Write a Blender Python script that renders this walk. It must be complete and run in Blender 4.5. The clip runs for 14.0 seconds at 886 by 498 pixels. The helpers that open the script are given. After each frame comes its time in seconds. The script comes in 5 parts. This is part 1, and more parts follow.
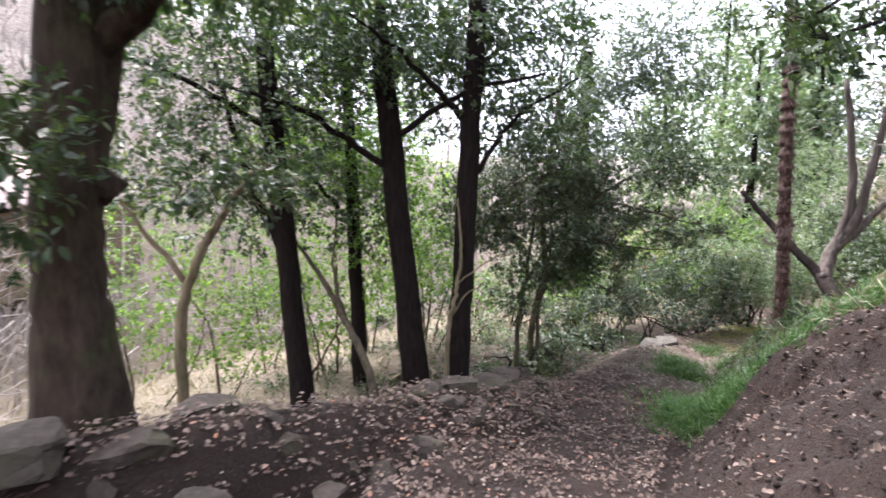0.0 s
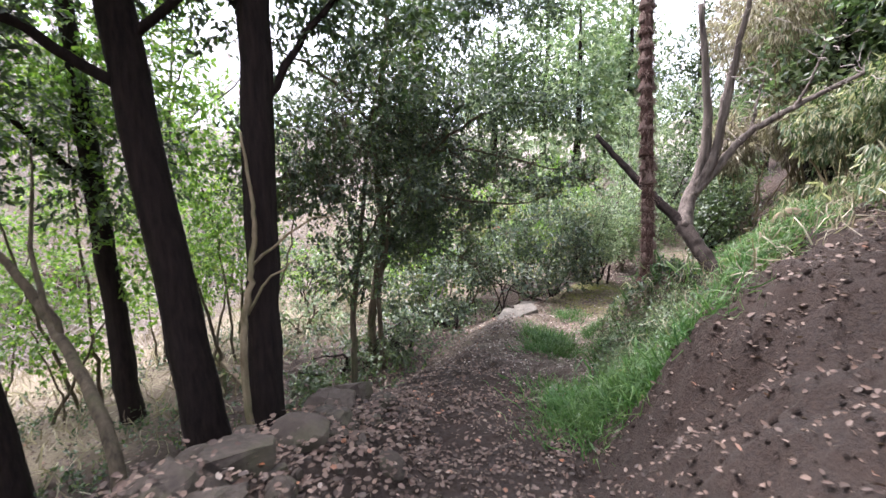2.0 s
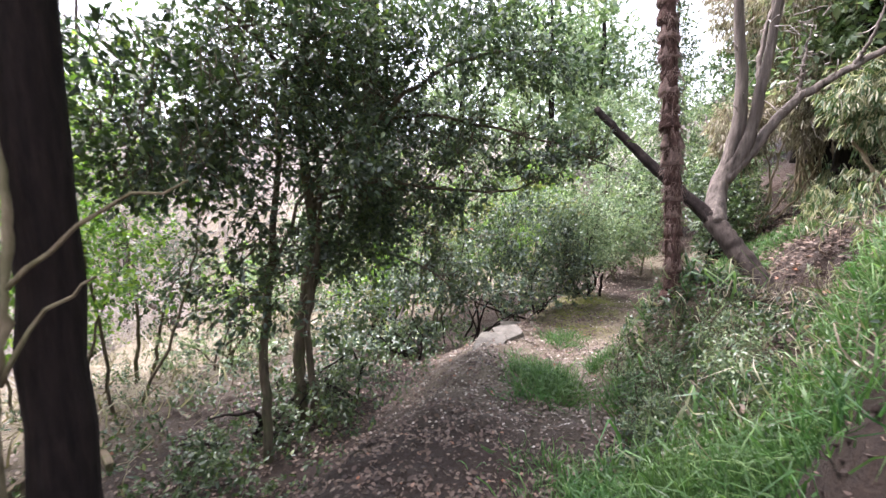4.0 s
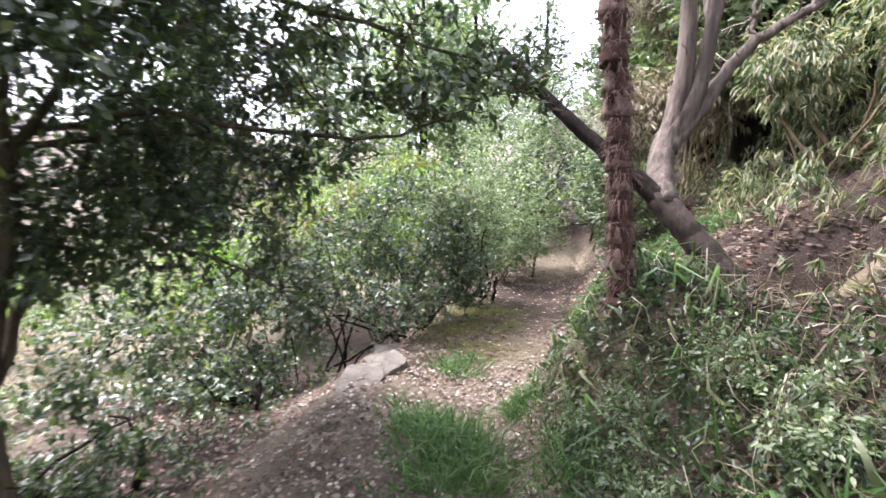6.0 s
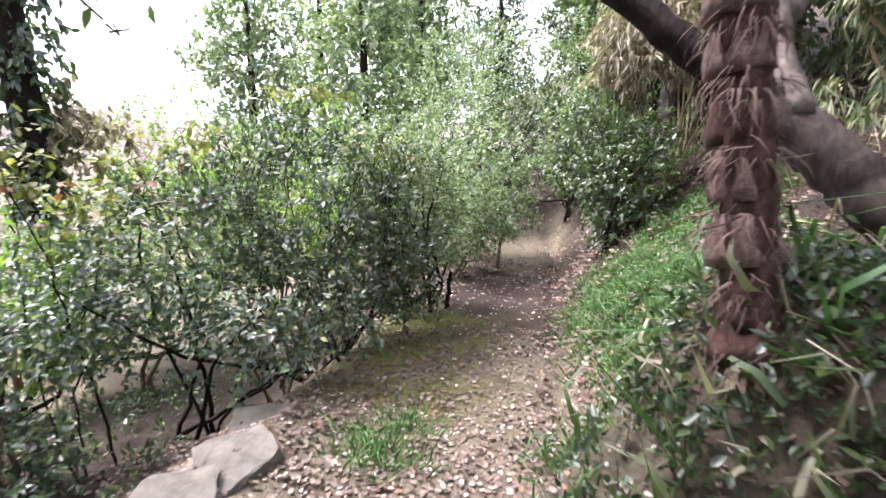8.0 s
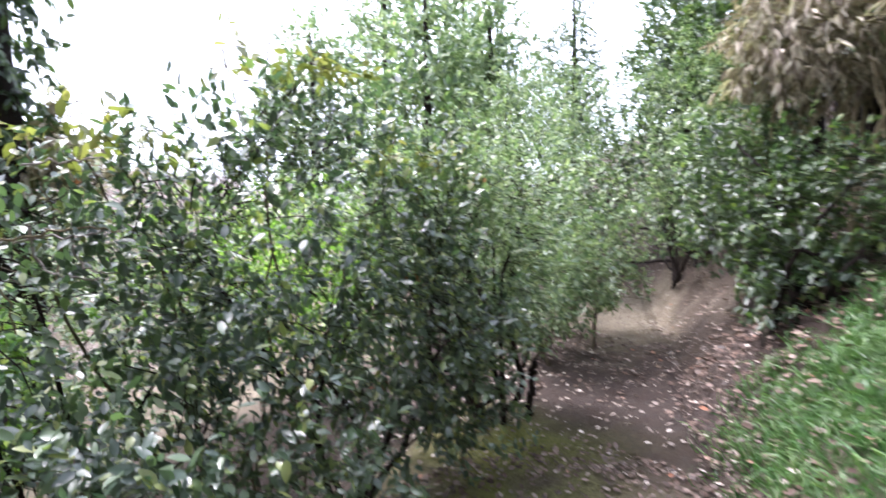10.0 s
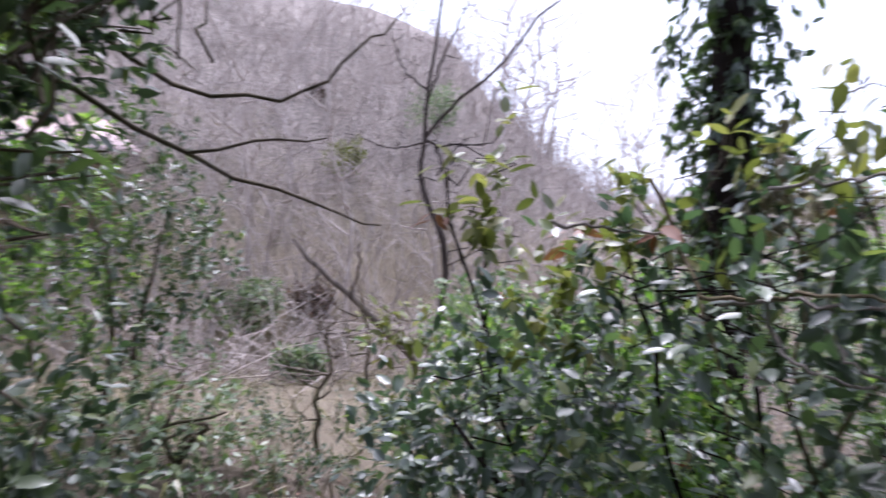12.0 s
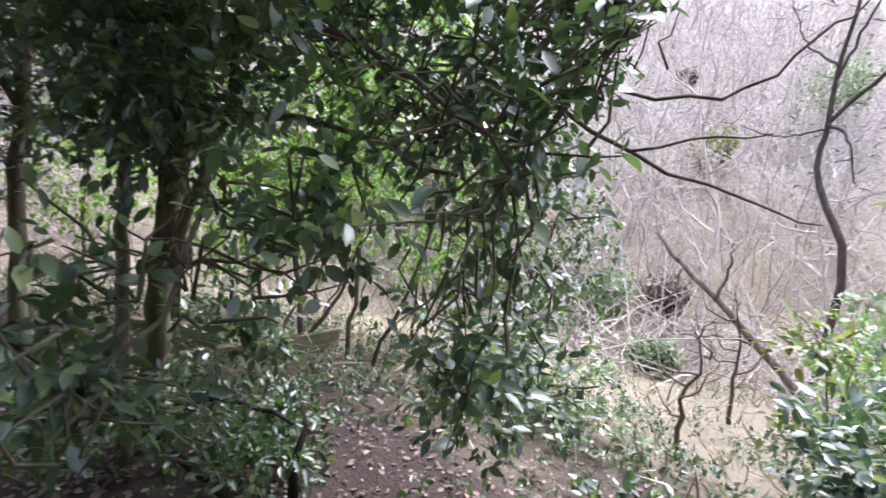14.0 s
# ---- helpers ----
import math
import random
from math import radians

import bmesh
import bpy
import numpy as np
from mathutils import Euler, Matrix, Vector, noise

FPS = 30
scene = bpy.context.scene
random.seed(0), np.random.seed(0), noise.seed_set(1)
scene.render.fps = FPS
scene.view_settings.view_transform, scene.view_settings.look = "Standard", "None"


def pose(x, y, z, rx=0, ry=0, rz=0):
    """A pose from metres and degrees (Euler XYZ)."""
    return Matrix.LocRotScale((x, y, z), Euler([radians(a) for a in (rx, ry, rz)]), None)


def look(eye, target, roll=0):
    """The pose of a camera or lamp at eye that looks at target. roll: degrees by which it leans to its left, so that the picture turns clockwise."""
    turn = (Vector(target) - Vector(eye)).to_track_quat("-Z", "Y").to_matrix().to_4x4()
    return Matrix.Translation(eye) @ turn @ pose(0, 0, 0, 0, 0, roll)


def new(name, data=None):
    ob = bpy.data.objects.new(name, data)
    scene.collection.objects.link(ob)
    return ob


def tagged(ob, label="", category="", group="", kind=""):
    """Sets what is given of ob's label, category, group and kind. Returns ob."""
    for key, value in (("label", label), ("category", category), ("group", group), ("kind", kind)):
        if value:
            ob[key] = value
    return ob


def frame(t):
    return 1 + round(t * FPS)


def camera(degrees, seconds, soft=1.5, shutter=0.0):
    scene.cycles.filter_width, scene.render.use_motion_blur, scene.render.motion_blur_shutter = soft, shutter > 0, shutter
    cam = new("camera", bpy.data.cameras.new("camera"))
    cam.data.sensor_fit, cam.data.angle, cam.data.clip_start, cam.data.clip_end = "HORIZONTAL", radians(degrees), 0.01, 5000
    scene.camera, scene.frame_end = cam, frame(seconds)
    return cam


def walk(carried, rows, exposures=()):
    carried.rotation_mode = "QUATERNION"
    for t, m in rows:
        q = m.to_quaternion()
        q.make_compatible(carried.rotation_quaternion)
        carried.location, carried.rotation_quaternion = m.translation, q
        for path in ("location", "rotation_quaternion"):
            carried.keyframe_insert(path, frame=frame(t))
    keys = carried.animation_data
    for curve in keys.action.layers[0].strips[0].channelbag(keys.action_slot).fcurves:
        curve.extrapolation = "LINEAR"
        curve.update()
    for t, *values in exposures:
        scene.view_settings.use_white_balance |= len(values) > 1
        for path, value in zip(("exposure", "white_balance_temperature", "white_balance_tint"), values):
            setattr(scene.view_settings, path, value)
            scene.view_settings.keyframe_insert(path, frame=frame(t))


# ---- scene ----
cam = camera(79.3, 14.0, shutter=0.4)
PATH = [
    (0, (0.014, -0.116, 1.465), (-0.001, 1.853, 1.111), -0.2),
    (0.5, (0.104, 0.403, 1.327), (0.299, 2.361, 0.969), -0.4),
    (1, (0.205, 0.958, 1.133), (0.548, 2.893, 0.76), -0.5),
    (1.5, (0.321, 1.469, 1.053), (0.815, 3.366, 0.656), -0.5),
    (2, (0.414, 1.973, 0.943), (0.982, 3.837, 0.489), -0.5),
    (2.5, (0.554, 2.471, 0.808), (1.144, 4.328, 0.359), -0.6),
    (3, (0.763, 2.971, 0.677), (1.36, 4.826, 0.228), -0.6),
    (3.2, (0.865, 3.168, 0.629), (1.474, 5.021, 0.186), -0.8),
    (5.3, (1.56, 5.121, -0.009), (2.474, 6.861, -0.38), 1.7),
    (5.5, (1.7, 5.347, -0.087), (2.664, 7.059, -0.46), 1.8),
    (6, (2.04, 5.749, -0.118), (3.157, 7.362, -0.509), 1.5),
    (6.5, (2.421, 6.235, -0.266), (3.641, 7.769, -0.664), 1.5),
    (7, (2.843, 6.692, -0.356), (4.1, 8.184, -0.794), 1.1),
    (7.2, (3.006, 6.867, -0.413), (4.253, 8.364, -0.865), 1.0),
    (9.3, (4.513, 8.492, -0.847), (5.744, 10.031, -1.186), -0.2),
    (9.5, (4.614, 8.605, -0.873), (5.825, 10.166, -1.186), -0.2),
    (10, (4.725, 9.048, -0.961), (5.788, 10.73, -1.157), 0.1),
    (10.5, (4.763, 9.369, -0.942), (5.427, 11.252, -1.056), 1.1),
    (11, (4.74, 9.602, -0.908), (4.76, 11.597, -1.05), 0.8),
    (11.5, (4.639, 9.783, -0.913), (4.105, 11.706, -1.051), 1.8),
    (12, (4.575, 9.903, -0.925), (3.456, 11.554, -1.076), 1.7),
    (12.5, (4.61, 9.909, -0.916), (3.168, 11.284, -1.091), 1.9),
    (13, (4.566, 9.851, -0.927), (2.967, 11.037, -1.118), 2.1),
    (13.5, (4.519, 9.594, -0.958), (2.754, 10.506, -1.187), 4.4),
    (14, (4.553, 9.514, -0.934), (2.691, 10.203, -1.175), 3.6),
]
walk(cam, [(t, look(eye, target, roll)) for t, eye, target, roll in PATH], [(0, 1.6, 6250, 18), (1.5, 1.7, 6250, 18), (7, 1.98, 6350, 20), (9.5, 1.82, 6100, 20), (10.5, 1.8, 5850, 20), (11, 1.5, 5800, 22), (12, 0.75, 5750, 24), (13, 0.95, 5750, 23), (14, 1.75, 5800, 18)])

# ---- light ----
world = bpy.data.worlds.new("sky")
scene.world = world
world.use_nodes = True
wn = world.node_tree.nodes
sky = wn.new("ShaderNodeTexSky")
sky.sky_type, sky.sun_disc = "NISHITA", False
SUN_EL, SUN_ROT = radians(60), radians(-28)
sky.sun_elevation, sky.sun_rotation = SUN_EL, SUN_ROT
sky.air_density, sky.dust_density, sky.ozone_density = 1.0, 6.0, 1.0
wn["Background"].inputs["Strength"].default_value = 0.15
# thin high cloud: most of the clear sky's colour is washed out to an even white
cloud = wn.new("ShaderNodeMix")
cloud.data_type = "RGBA"
cloud.inputs[0].default_value = 0.8
cloud.inputs[7].default_value = (7.8, 8.4, 9.3, 1)
world.node_tree.links.new(sky.outputs["Color"], cloud.inputs[6])
world.node_tree.links.new(cloud.outputs[2], wn["Background"].inputs["Color"])
sun_data = bpy.data.lights.new("sun", "SUN")
sun_data.energy, sun_data.angle, sun_data.color = 3.6, radians(26), (1.0, 0.97, 0.93)
sun = new("sun", sun_data)
sun_way = Vector((math.sin(SUN_ROT) * math.cos(SUN_EL), math.cos(SUN_ROT) * math.cos(SUN_EL), math.sin(SUN_EL)))
sun.matrix_world = look(tuple(sun_way * 60), (0, 0, 0))

# ---- materials ----
def mat_base(name):
    m = bpy.data.materials.new(name)
    m.use_nodes = True
    nt = m.node_tree
    return m, nt, nt.nodes["Principled BSDF"]


def node(nt, kind, **values):
    n = nt.nodes.new(kind)
    for key, value in values.items():
        n.inputs[key].default_value = value
    return n


def ramp(nt, source, stops):
    r = nt.nodes.new("ShaderNodeValToRGB")
    while len(r.color_ramp.elements) < len(stops):
        r.color_ramp.elements.new(0.5)
    for e, (p, c) in zip(r.color_ramp.elements, stops):
        e.position, e.color = p, (*c, 1)
    nt.links.new(source, r.inputs["Fac"])
    return r.outputs["Color"]


def mixed(nt, fac, a, b, blend="MIX"):
    n = nt.nodes.new("ShaderNodeMix")
    n.data_type, n.blend_type = "RGBA", blend
    for s, v in ((n.inputs[0], fac), (n.inputs[6], a), (n.inputs[7], b)):
        if isinstance(v, (int, float)):
            s.default_value = v
        elif isinstance(v, tuple):
            s.default_value = (*v, 1)
        else:
            nt.links.new(v, s)
    return n.outputs[2]


def bumped(nt, bsdf, height, strength, distance):
    b = node(nt, "ShaderNodeBump", Strength=strength, Distance=distance)
    nt.links.new(height, b.inputs["Height"])
    nt.links.new(b.outputs["Normal"], bsdf.inputs["Normal"])


def coords(nt):
    return nt.nodes.new("ShaderNodeTexCoord").outputs["Object"]


def noise_tex(nt, scale, detail=6.0, rough=0.6, vector=None):
    n = node(nt, "ShaderNodeTexNoise", Scale=scale, Detail=detail, Roughness=rough)
    nt.links.new(vector if vector is not None else coords(nt), n.inputs["Vector"])
    return n.outputs["Fac"]


def leaf_material(name, stops, rough=0.35, through_light=0.35, spec=0.5):
    """Leaf blades: each blade its own tint, a glossy skin, some light let through."""
    m, nt, bsdf = mat_base(name)
    rnd = nt.nodes.new("ShaderNodeNewGeometry").outputs["Random Per Island"]
    col = ramp(nt, rnd, stops)
    blot = noise_tex(nt, 1.3, 3)
    col = mixed(nt, ramp(nt, blot, [(0.42, (0, 0, 0)), (0.75, (0.4, 0.4, 0.4))]), col, (0.09, 0.12, 0.035) if through_light > 0.22 and "dead" not in name else (0.2, 0.14, 0.11))
    nt.links.new(col, bsdf.inputs["Base Color"])
    bsdf.inputs["Roughness"].default_value = rough
    bsdf.inputs["Specular IOR Level"].default_value = spec
    tr = nt.nodes.new("ShaderNodeBsdfTranslucent")
    nt.links.new(mixed(nt, 1.0, col, (1.3, 1.5, 0.85), "MULTIPLY"), tr.inputs["Color"])
    mix = node(nt, "ShaderNodeMixShader", Fac=through_light)
    nt.links.new(bsdf.outputs[0], mix.inputs[1])
    nt.links.new(tr.outputs[0], mix.inputs[2])
    nt.links.new(mix.outputs[0], nt.nodes["Material Output"].inputs["Surface"])
    return m


def bark_material(name, dark, light, scale=9.0, stretch=(1, 1, 0.18), bump=0.03, moss=0.0):
    m, nt, bsdf = mat_base(name)
    mp = nt.nodes.new("ShaderNodeMapping")
    mp.inputs["Scale"].default_value = stretch
    nt.links.new(coords(nt), mp.inputs["Vector"])
    grain = noise_tex(nt, scale * 2.4, 8, 0.65, mp.outputs[0])
    patch = noise_tex(nt, 2.2, 4)
    col = ramp(nt, grain, [(0.32, dark), (0.68, light)])
    col = mixed(nt, ramp(nt, patch, [(0.4, (0, 0, 0)), (0.75, (0.6, 0.6, 0.6))]), col, tuple(0.5 * (a + b) * 1.25 for a, b in zip(dark, light)))
    if moss:
        col = mixed(nt, ramp(nt, noise_tex(nt, 3.1, 5), [(0.5, (0, 0, 0)), (0.7, (moss, moss, moss))]), col, (0.07, 0.10, 0.03))
    nt.links.new(col, bsdf.inputs["Base Color"])
    bsdf.inputs["Roughness"].default_value = 0.95
    bsdf.inputs["Specular IOR Level"].default_value = 0.2
    bumped(nt, bsdf, grain, 0.9, bump)
    return m


def stone_material():
    m, nt, bsdf = mat_base("stone")
    rnd = nt.nodes.new("ShaderNodeObjectInfo").outputs["Random"]
    fine, broad = noise_tex(nt, 22, 8, 0.7), noise_tex(nt, 3.5, 5)
    col = ramp(nt, fine, [(0.3, (0.016, 0.012, 0.01)), (0.7, (0.085, 0.066, 0.052))])
    col = mixed(nt, ramp(nt, rnd, [(0.0, (0.05, 0.05, 0.05)), (1.0, (0.55, 0.55, 0.55))]), col, (0.065, 0.046, 0.036))
    col = mixed(nt, ramp(nt, broad, [(0.5, (0, 0, 0)), (0.7, (0.6, 0.6, 0.6))]), col, (0.065, 0.065, 0.03))
    nt.links.new(col, bsdf.inputs["Base Color"])
    bsdf.inputs["Roughness"].default_value = 0.88
    bumped(nt, bsdf, fine, 0.7, 0.02)
    return m


def ground_material():
    """Bare forest soil, moss, and dry grass whose tone also paints the trail's lit stretches, laid out by the sheet's
    own cover map.
    """
    m, nt, bsdf = mat_base("forest_soil")
    cover = nt.nodes.new("ShaderNodeAttribute")
    cover.attribute_name = "cover"
    sep = nt.nodes.new("ShaderNodeSeparateColor")
    nt.links.new(cover.outputs["Color"], sep.inputs[0])
    fine, mid, broad = noise_tex(nt, 38, 9, 0.72), noise_tex(nt, 7, 6), noise_tex(nt, 0.9, 4)
    soil = ramp(nt, fine, [(0.28, (0.015, 0.009, 0.0075)), (0.5, (0.042, 0.026, 0.02)), (0.75, (0.085, 0.053, 0.04))])
    soil = mixed(nt, ramp(nt, mid, [(0.4, (0, 0, 0)), (0.7, (0.6, 0.6, 0.6))]), soil, (0.05, 0.027, 0.018))
    soil = mixed(nt, ramp(nt, broad, [(0.4, (0, 0, 0)), (0.7, (0.4, 0.4, 0.4))]), soil, (0.058, 0.034, 0.024))
    dry = ramp(nt, fine, [(0.3, (0.17, 0.13, 0.09)), (0.7, (0.44, 0.37, 0.27))])
    moss = ramp(nt, fine, [(0.3, (0.085, 0.09, 0.018)), (0.7, (0.25, 0.25, 0.055))])
    brush = ramp(nt, mid, [(0.32, (0.1, 0.082, 0.07)), (0.68, (0.42, 0.36, 0.32))])
    col = mixed(nt, sep.outputs[0], soil, dry)
    col = mixed(nt, sep.outputs[1], col, moss)
    col = mixed(nt, sep.outputs[2], col, brush)
    nt.links.new(col, bsdf.inputs["Base Color"])
    bsdf.inputs["Roughness"].default_value = 0.95
    bumped(nt, bsdf, fine, 1.0, 0.06)
    return m


def plain_material(name, low, high, scale=14.0, rough=0.8, bump=0.01):
    m, nt, bsdf = mat_base(name)
    n = noise_tex(nt, scale, 7, 0.65)
    nt.links.new(ramp(nt, n, [(0.3, low), (0.7, high)]), bsdf.inputs["Base Color"])
    bsdf.inputs["Roughness"].default_value = rough
    bumped(nt, bsdf, n, 0.6, bump)
    return m


LEAF_DARK = leaf_material("leaf_dark", [(0, (0.017, 0.034, 0.018)), (0.5, (0.034, 0.062, 0.028)), (0.9, (0.065, 0.105, 0.035)), (1, (0.15, 0.19, 0.05))], 0.4, 0.38, 0.8)
LEAF_HANGING = leaf_material("leaf_hanging", [(0, (0.02, 0.037, 0.024)), (0.5, (0.04, 0.067, 0.037)), (0.9, (0.08, 0.12, 0.045)), (1, (0.17, 0.21, 0.06))], 0.4, 0.38, 0.95)
LEAF_GLOSSY = leaf_material("leaf_glossy", [(0, (0.022, 0.042, 0.031)), (0.45, (0.046, 0.08, 0.054)), (0.85, (0.09, 0.14, 0.066)), (1, (0.26, 0.29, 0.09))], 0.38, 0.36, 1.15)
LEAF_FRESH = leaf_material("leaf_fresh", [(0, (0.05, 0.1, 0.02)), (0.6, (0.13, 0.24, 0.045)), (1, (0.3, 0.4, 0.09))], 0.4, 0.55)
LEAF_GREY = leaf_material("leaf_greyish", [(0, (0.06, 0.105, 0.055)), (0.6, (0.15, 0.21, 0.11)), (1, (0.33, 0.37, 0.23))], 0.42, 0.4, 0.95)
LEAF_OLIVE = leaf_material("leaf_olive", [(0, (0.09, 0.1, 0.03)), (0.6, (0.17, 0.18, 0.05)), (1, (0.3, 0.27, 0.1))], 0.45, 0.4, 0.7)
GRASS = leaf_material("grass_blade", [(0, (0.03, 0.085, 0.025)), (0.6, (0.07, 0.16, 0.045)), (1, (0.17, 0.26, 0.10))], 0.45, 0.35)
BAMBOO = leaf_material("bamboo_blade", [(0, (0.04, 0.075, 0.035)), (0.4, (0.10, 0.15, 0.075)), (0.65, (0.27, 0.26, 0.18)), (1, (0.56, 0.51, 0.40))], 0.5, 0.35)
DRY = leaf_material("dry_blade", [(0, (0.10, 0.07, 0.055)), (0.5, (0.26, 0.21, 0.16)), (1, (0.50, 0.44, 0.36))], 0.7, 0.25)
BRUSH = bark_material("brush_stalk", (0.22, 0.18, 0.165), (0.56, 0.49, 0.45), 8, (1, 1, 0.2), 0.004)
LITTER = leaf_material("dead_leaf", [(0, (0.035, 0.021, 0.017)), (0.4, (0.085, 0.05, 0.038)), (0.78, (0.14, 0.088, 0.068)), (0.93, (0.2, 0.14, 0.11)), (0.97, (0.29, 0.23, 0.195)), (1, (0.3, 0.1, 0.04))], 0.6, 0.1)
# bleached leaf tint, which also paints the clearing's light onto the trail
BLEACHED_LIT = leaf_material("bleached_lit_dead_leaf", [(0, (0.13, 0.095, 0.08)), (0.6, (0.26, 0.205, 0.175)), (1, (0.52, 0.45, 0.4))], 0.6, 0.1)
BRICKLEAF = leaf_material("withered_leaf", [(0, (0.16, 0.06, 0.035)), (1, (0.3, 0.12, 0.06))], 0.6, 0.2)
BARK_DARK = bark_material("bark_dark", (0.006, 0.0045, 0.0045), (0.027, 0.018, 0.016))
BARK_GREY = bark_material("bark_grey", (0.03, 0.024, 0.022), (0.22, 0.18, 0.16), 7, (1, 1, 0.12), 0.025)
BARK_TAN = bark_material("bark_tan", (0.10, 0.075, 0.045), (0.30, 0.24, 0.16), 8, (1, 1, 0.2), 0.01, 0.5)
BARK_RED = bark_material("bark_red", (0.025, 0.014, 0.012), (0.12, 0.065, 0.055), 10, (1, 1, 0.6), 0.02)
BARK_STEM = bark_material("bark_stem", (0.035, 0.027, 0.02), (0.15, 0.12, 0.085), 8, (1, 1, 0.2), 0.01, 0.4)
BARK_PALE = bark_material("bark_pale", (0.17, 0.14, 0.13), (0.42, 0.37, 0.34), 8, (1, 1, 0.2), 0.008)
STONE, SOIL = stone_material(), ground_material()
FIBRE = plain_material("palm_fibre", (0.06, 0.036, 0.03), (0.26, 0.17, 0.145), 40, 0.9, 0.01)
PINK_ROOF = plain_material("faded_roof", (0.42, 0.30, 0.29), (0.56, 0.43, 0.41), 3, 0.7)
OLD_WOOD = bark_material("old_wood", (0.06, 0.045, 0.035), (0.26, 0.2, 0.14), 6, (0.2, 1, 1), 0.01, 0.8)

# ---- mesh helpers ----
rng = np.random.default_rng(7)


def unit(v):
    return v / np.maximum(np.linalg.norm(v, axis=-1, keepdims=True), 1e-9)


def mesh_np(name, verts, faces, material, smooth=False):
    me = bpy.data.meshes.new(name)
    faces = np.asarray(faces, np.int32)
    k = faces.shape[1]
    me.vertices.add(len(verts))
    me.vertices.foreach_set("co", np.asarray(verts, np.float32).ravel())
    me.loops.add(faces.size)
    me.loops.foreach_set("vertex_index", faces.ravel())
    me.polygons.add(len(faces))
    me.polygons.foreach_set("loop_start", np.arange(0, faces.size, k, dtype=np.int32))
    if smooth:
        me.polygons.foreach_set("use_smooth", np.ones(len(faces), bool))
    me.materials.append(material)
    me.update(calc_edges=True)
    me.validate()
    return me


def part(name, me, parent=None, label=""):
    ob = new(name, me)
    if parent is not None:
        ob.parent = parent
    if label:
        tagged(ob, label)
    return ob


def empty(name, label, category, group="", kind=""):
    return tagged(new(name), label, category, group, kind)


def joined(pieces):
    """One set of vertices and faces from several."""
    vs, fs, n = [], [], 0
    for v, f in pieces:
        vs.append(v)
        fs.append(np.asarray(f) + n)
        n += len(v)
    return np.concatenate(vs), np.concatenate(fs)


def tube(points, radii, sides=8, rough=0.0, seed=0):
    """A bent, tapered stem as quads; its ends are drawn to a point's width."""
    p, r = np.asarray(points, float), np.asarray(radii, float)
    tang = unit(np.gradient(p, axis=0))
    ref = np.array([0.31, 0.95, 0.05]) if abs(tang[0][2]) > 0.5 else np.array([0, 0, 1.0])
    a = unit(np.cross(tang, ref))
    b = np.cross(tang, a)
    ang = np.linspace(0, 2 * np.pi, sides, endpoint=False)
    rr = r[:, None] * np.ones(sides)
    if rough:
        g = np.random.default_rng(seed)
        ridge = 1 + rough * g.normal(size=sides)
        rr = rr * ridge * (1 + rough * 0.25 * g.normal(size=rr.shape))
    v = p[:, None] + rr[..., None] * (np.cos(ang)[None, :, None] * a[:, None] + np.sin(ang)[None, :, None] * b[:, None])
    v = v.reshape(-1, 3)
    i, j = np.meshgrid(np.arange(len(p) - 1), np.arange(sides), indexing="ij")
    k = (j + 1) % sides
    f = np.stack([i * sides + j, i * sides + k, (i + 1) * sides + k, (i + 1) * sides + j], -1).reshape(-1, 4)
    n = len(v)
    v = np.concatenate([v, p[:1], p[-1:]])
    js = np.arange(0, sides, 2)
    low = np.stack([np.full(len(js), n), (js + 2) % sides, (js + 1) % sides, js], -1)
    m = (len(p) - 1) * sides
    top = np.stack([np.full(len(js), n + 1), m + js, m + (js + 1) % sides, m + (js + 2) % sides], -1)
    return v, np.concatenate([f, low, top])


def spline(points, n):
    """A smooth line of n points through the given ones."""
    p = np.asarray(points, float)
    if len(p) == 2:
        return p[0] + (p[1] - p[0]) * np.linspace(0, 1, n)[:, None]
    q = np.concatenate([2 * p[:1] - p[1:2], p, 2 * p[-1:] - p[-2:-1]])
    out = []
    for u in np.linspace(0, len(p) - 1 - 1e-6, n):
        k, t = int(u), u - int(u)
        a, b, c, d = q[k : k + 4]
        out.append(0.5 * (2 * b + (c - a) * t + (2 * a - 5 * b + 4 * c - d) * t**2 + (3 * b - a - 3 * c + d) * t**3))
    return np.array(out)


LEAF_FULL = (
    np.array([(0, 0, 0), (0, 0.36, -0.02), (0, 0.72, -0.01), (0, 1.0, -0.08), (-0.20, 0.22, 0.03), (-0.23, 0.55, 0.04), (0.20, 0.22, 0.03), (0.23, 0.55, 0.04), (-0.11, 0.83, 0.0), (0.11, 0.83, 0.0)]),
    np.array([(0, 1, 4), (4, 1, 5), (1, 2, 5), (5, 2, 8), (2, 3, 8), (0, 6, 1), (6, 7, 1), (1, 7, 2), (7, 9, 2), (2, 9, 3)]),
)
LEAF_MED = (
    np.array([(0, 0, 0), (-0.22, 0.28, 0.05), (-0.18, 0.68, 0.04), (0, 1.0, -0.06), (0.18, 0.68, 0.04), (0.22, 0.28, 0.05)]),
    np.array([(0, 2, 1), (0, 3, 2), (0, 4, 3), (0, 5, 4)]),
)
LEAF_SMALL = (np.array([(0, 0, 0), (-0.25, 0.45, 0.05), (0, 1.0, -0.05), (0.25, 0.45, 0.05)]), np.array([(0, 2, 1), (0, 3, 2)]))
